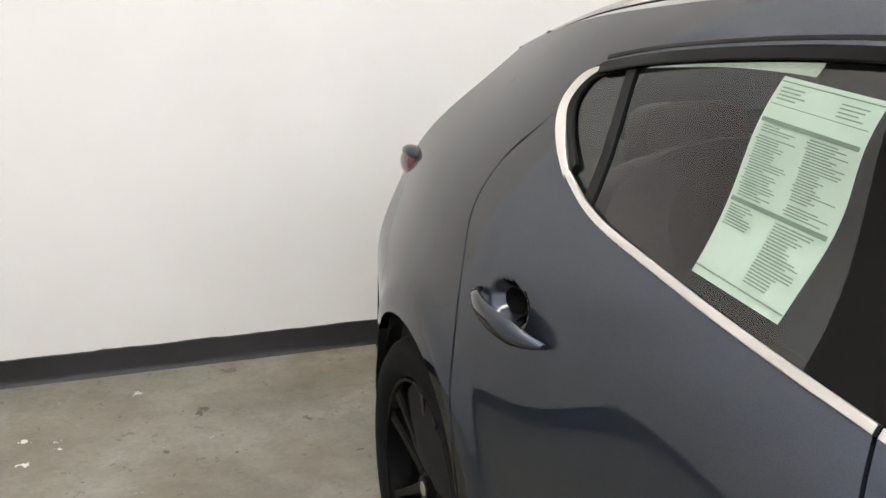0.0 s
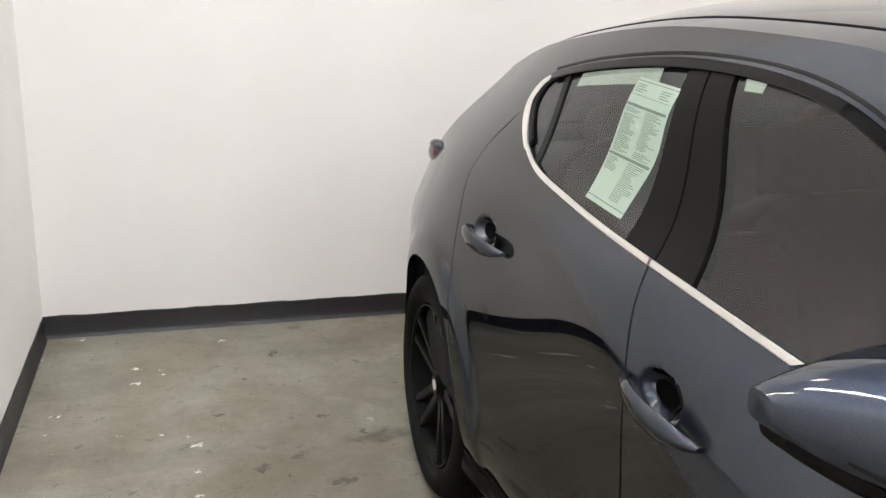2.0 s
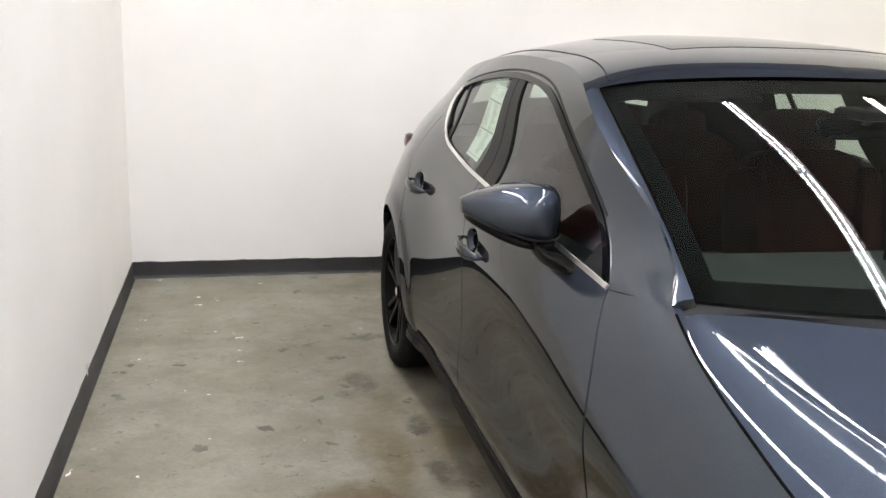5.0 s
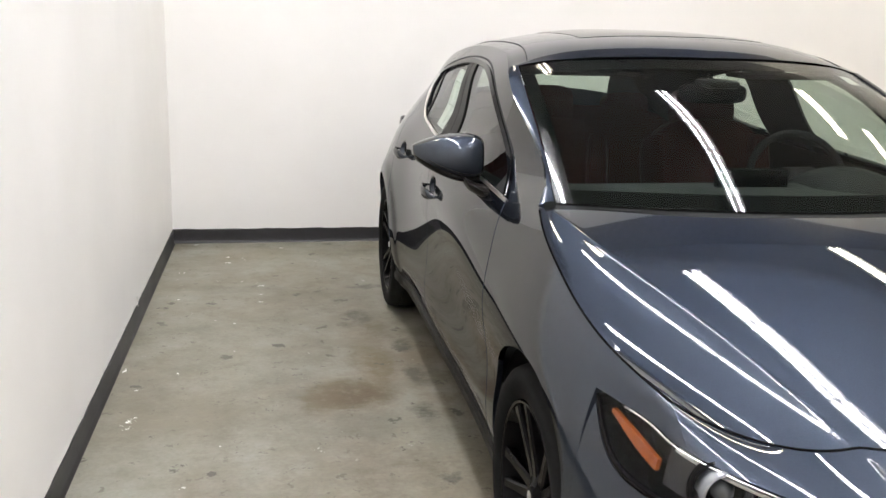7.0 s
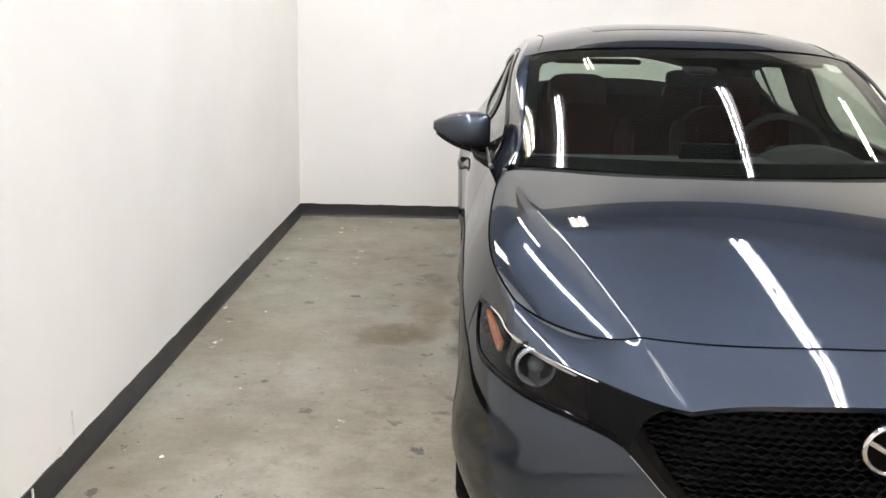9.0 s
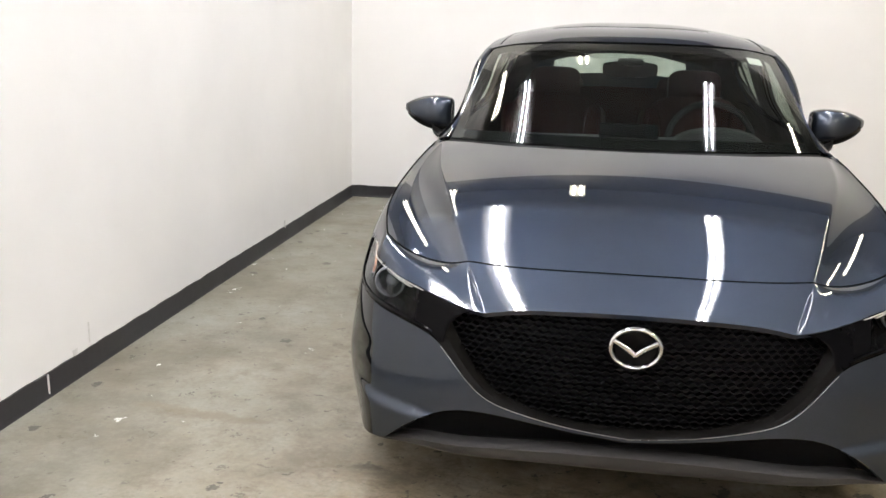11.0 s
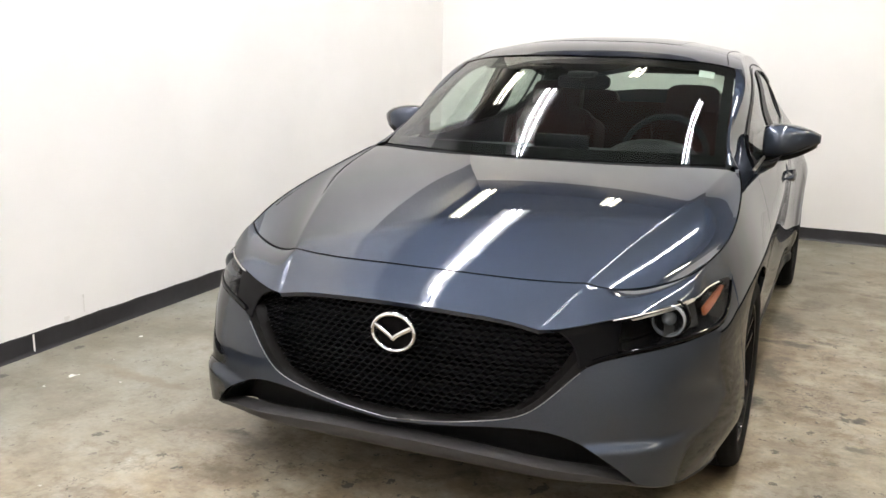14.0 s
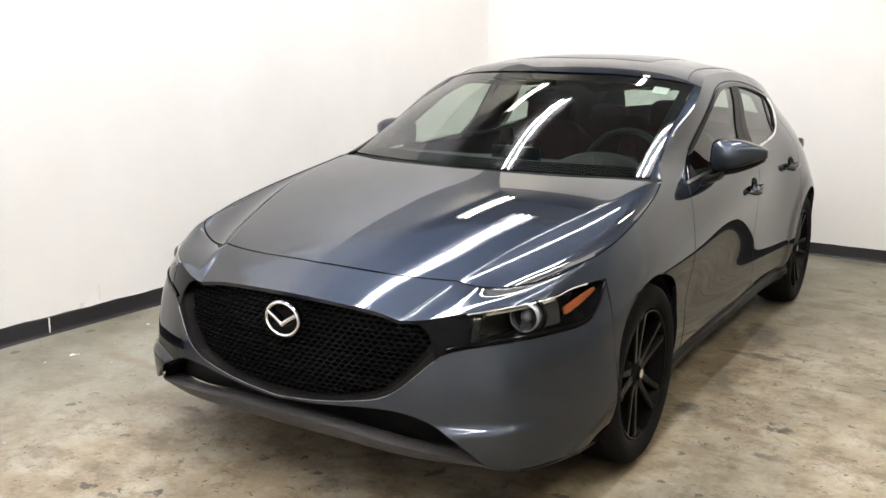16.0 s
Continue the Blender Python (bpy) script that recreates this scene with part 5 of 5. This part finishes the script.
# ---- cabin ----
cabin = new("cabin")
cabin.parent = car
tagged(cabin, "dark cabin with red leather seats")
for sign, side in BOTH:
    yy, zz = np.meshgrid(np.linspace(0.5, 3.15, 40), np.linspace(0.28, 0.955, 12))
    part("door_card", side(grid(on_side(yy, zz + 0.03 * np.clip((yy - 1.2) / 1.2, 0, 1), -0.055))), CABIN, cabin, "black inner door panel")
    w = np.linspace(0, 1, 20)
    b0, b1 = straight((1.56, 0.985), (1.72, 1.30))(w), straight((1.90, 0.99), (2.00, 1.285))(w)
    part("inner_pillar", side(grid(np.stack([on_side(b0[:, 0], b0[:, 1], -0.04), on_side(b1[:, 0], b1[:, 1], -0.04)]))), CABIN, cabin, "black inner pillar")
    yy, zz = np.meshgrid(np.linspace(2.40, 3.05, 20), np.linspace(1.0, 1.26, 8))
    part("rear_pillar_trim", side(grid(on_side(yy + 0.12 * (1.2 - zz), zz - 0.04 * (yy - 2.4), -0.05))), CABIN, cabin, "black rear pillar trim")
part("cabin_floor", block(-0.74, 0.74, 0.45, 3.2, 0.25, 0.32), CABIN, cabin)
part("headliner", grid(np.stack([roof[i] * (0.96, 1, 1) - (0, 0, 0.04) for i in range(1, 58)])), HEADLINE, cabin, "black headliner")
part("load_cover", block(-0.62, 0.62, 2.62, 3.28, 0.90, 0.93, 0.01), CABIN, cabin, "black load cover")
dash = np.array([[(x, y + 0.10 * (x / 0.7) ** 2, z + 0.012 * math.cos(x * 3)) for x in np.linspace(-0.72, 0.72, 30)] for y, z in
                 ((0.24, 0.930), (0.40, 0.950), (0.60, 0.962), (0.74, 0.962), (0.80, 0.950), (0.82, 0.90), (0.84, 0.80), (0.90, 0.62))])
part("dashboard", grid(dash), DASH_GREY, cabin, "grey soft dashboard")
binnacle = [[(0.37 + 0.19 * math.cos(a), y, 0.945 + h * max(0, math.sin(a))) for a in np.linspace(0, math.pi, 14)] for y, h in ((0.58, 0.02), (0.66, 0.065), (0.78, 0.075), (0.80, 0.06))]
part("instrument_hood", grid(np.array(binnacle)), CABIN, cabin, "black instrument hood")
part("centre_screen", block(-0.12, 0.12, 0.66, 0.69, 0.955, 1.03, 0.008), GLOSS_BLACK, cabin, "dark centre screen")
part("console", block(-0.11, 0.11, 0.85, 1.75, 0.30, 0.66, 0.03), CABIN, cabin, "black centre console")
a = np.linspace(0, 2 * math.pi, 48, endpoint=False)
tilt = pose(0.37, 1.02, 0.925, 68 - 90 + 0, 0, 0)
ring = np.stack([0.185 * np.cos(a), 0 * a, 0.180 * np.sin(a)], -1)
v, fc = sweep(ring, round_profile(0.014, 0.014, 8), (0, 1, 0), closed=True)
part("steering_wheel", moved((v, fc), tilt), CABIN, cabin, "black leather steering wheel")
for q in (block(-0.18, 0.18, -0.012, 0.012, -0.022, 0.022, 0.006), block(-0.025, 0.025, -0.012, 0.012, -0.18, 0.0, 0.006), block(-0.07, 0.07, -0.03, 0.02, -0.06, 0.055, 0.02)):
    part("wheel_spoke", moved(q, tilt), CABIN, cabin)


def soft_block(w, h, d, n=10):
    """A cushion: rounded in front view and in section, centred, w wide, d deep, h high."""
    rings = []
    for q in np.linspace(-1, 1, 9):
        k_ = (1 - abs(q) ** 4) ** 0.35 * 0.16 + 0.84 if abs(q) < 1 else 0.78
        ring = []
        for a in np.linspace(0, 2 * math.pi, 24, endpoint=False):
            c, s_ = math.cos(a), math.sin(a)
            ring.append((w / 2 * k_ * math.copysign(abs(c) ** 0.5, c), d / 2 * q, h / 2 * k_ * math.copysign(abs(s_) ** 0.5, s_)))
        rings.append(ring)
    return lumped(rings)


def seat(x, y, wide, name):
    part(name, moved(soft_block(wide, 0.62, 0.15), pose(x, y, 0.77, -14)), RED_LEATHER, cabin, "dark red leather seat back")
    part("seat_cushion", moved(soft_block(wide + 0.02, 0.50, 0.17), pose(x, y - 0.30, 0.48, 84)), RED_LEATHER, cabin, "dark red leather seat cushion")
    for dx in (-1, 1):
        part("seat_bolster", moved(soft_block(0.09, 0.48, 0.17), pose(x + dx * (wide / 2 - 0.035), y - 0.035, 0.78, -14, 0, -dx * 12)), RED_LEATHER, cabin)


def headrest(x, y, z, w=0.27):
    part("headrest", moved(soft_block(w, 0.18, 0.11), pose(x, y, z, -10)), RED_LEATHER, cabin, "dark red headrest")
    for dx in (-0.05, 0.05):
        part("headrest_post", moved(turned([(0.0005, -0.10), (0.006, -0.10), (0.006, 0.10), (0.0005, 0.10)], 8, "z"), pose(x + dx, y - 0.01, z - 0.12, -12)), CHROME, cabin)


for x in (-0.36, 0.36):
    seat(x, 1.72, 0.50, "front_seat")
    headrest(x, 1.815, 1.115)
    headrest(x * 0.95, 2.67, 1.035, 0.24)
part("rear_seat", moved(soft_block(1.22, 0.62, 0.15), pose(0, 2.56, 0.76, -18)), RED_LEATHER, cabin, "dark red rear bench back")
part("rear_bench", moved(soft_block(1.24, 0.52, 0.17), pose(0, 2.26, 0.48, 84)), RED_LEATHER, cabin, "dark red rear bench cushion")
part("rear_view_mirror", moved(soft_block(0.24, 0.065, 0.035), pose(0, 0.99, 1.235, 8)), GLOSS_BLACK, cabin, "black rear-view mirror")
part("mirror_stem", block(-0.012, 0.012, 0.955, 0.985, 1.24, 1.285, 0.005), BLACK, cabin)
part("camera_housing", block(-0.055, 0.055, 0.90, 1.03, 1.255, 1.282, 0.012), BLACK, cabin, "black camera housing behind the glass")
for x in (-0.36, 0.36):
    part("sun_visor", block(x - 0.17, x + 0.17, 1.13, 1.29, 1.278, 1.296, 0.008), HEADLINE, cabin, "dark folded sun visor")

# small pale label inside the windscreen's upper corner
i0, i1, j0, j1 = 29, 32, 52, 55
part("windscreen_label", grid(ws[i0:i1 + 1, j0:j1 + 1] - (0, -0.002, 0.004)), WHITE_PLASTIC, screen, "small pale paper label")


# the body sits a little lower over the front wheels
lowered = set()
for ob in car.children_recursive:
    if ob.type == "MESH" and ob.data.name not in lowered and "wheel" not in (ob.name.split(".")[0], ob.parent.name.split(".")[0]) and not ob.name.startswith("wheel_arch"):
        lowered.add(ob.data.name)
        for v in ob.data.vertices:
            w = min(1, max(0, (1.1 - v.co.y) / 1.4))
            v.co.z -= 0.016 * w * w * (3 - 2 * w)

# ---- price sheet behind the rear side glass ----
sheet_left = curve((2.022, 1.258), (2.034, 1.18), (2.032, 1.10), (2.028, 1.020))
sheet_right = curve((1.846, 1.252), (1.850, 1.17), (1.852, 1.09), (1.856, 1.014))


def on_sheet(a, b, out):
    """A point of the sheet: a across from its rear edge, b down from its top."""
    l, r = sheet_left(b), sheet_right(b)
    q = l + (r - l) * np.asarray(a)[..., None]
    p = on_side(q[..., 0], q[..., 1], out)
    p[..., 0] += 0.003 * np.sin(9 * np.asarray(b)) * (0.3 + np.asarray(a))
    return p * (-1, 1, 1)


price = thing("price_sheet", "pale green printed price sheet hung inside the rear window", "paper sheet")
aa, bb = np.meshgrid(np.linspace(0, 1, 14), np.linspace(0, 1, 30))
part("paper", grid(on_sheet(aa, bb, -0.014)), PAPER, price)


def bars(boxes, name, material):
    pieces = []
    for a0, a1, b0, b1 in boxes:
        aa, bb = np.meshgrid(np.linspace(a0, a1, 6), np.linspace(b0, b1, 2))
        pieces.append(grid(on_sheet(aa, bb, -0.0125)))
    part(name, joined(*pieces), material, price)


rng = random.Random(7)
bars([(0.03, 0.97, 0.20, 0.222), (0.03, 0.97, 0.605, 0.627), (0.0, 1.0, 0.018, 0.024), (0.0, 1.0, 0.955, 0.962), (0.03, 0.97, 0.128, 0.132)], "rule_bars", PAPER_INK)
rows = [(0.06, 0.06 + 0.32 * rng.uniform(0.6, 1), b, b + 0.007) for b in np.arange(0.045, 0.10, 0.018)]
rows += [(0.66, 0.66 + 0.30 * rng.uniform(0.6, 1), b, b + 0.006) for b in np.arange(0.05, 0.12, 0.018)]
for col in (0.05, 0.53):
    rows += [(col + 0.02 * (rng.random() < 0.6), col + 0.40 * rng.uniform(0.45, 1), b, b + 0.0055) for b in np.arange(0.235, 0.595, 0.0135) if rng.random() < 0.93]
rows += [(0.05, 0.05 + 0.28 * rng.uniform(0.5, 1), b, b + 0.0055) for b in np.arange(0.64, 0.74, 0.0135)]
rows += [(0.52, 0.52 + 0.40 * rng.uniform(0.5, 1), b, b + 0.0055) for b in np.arange(0.64, 0.93, 0.0145)]
bars(rows, "print_lines", PAPER_INK)
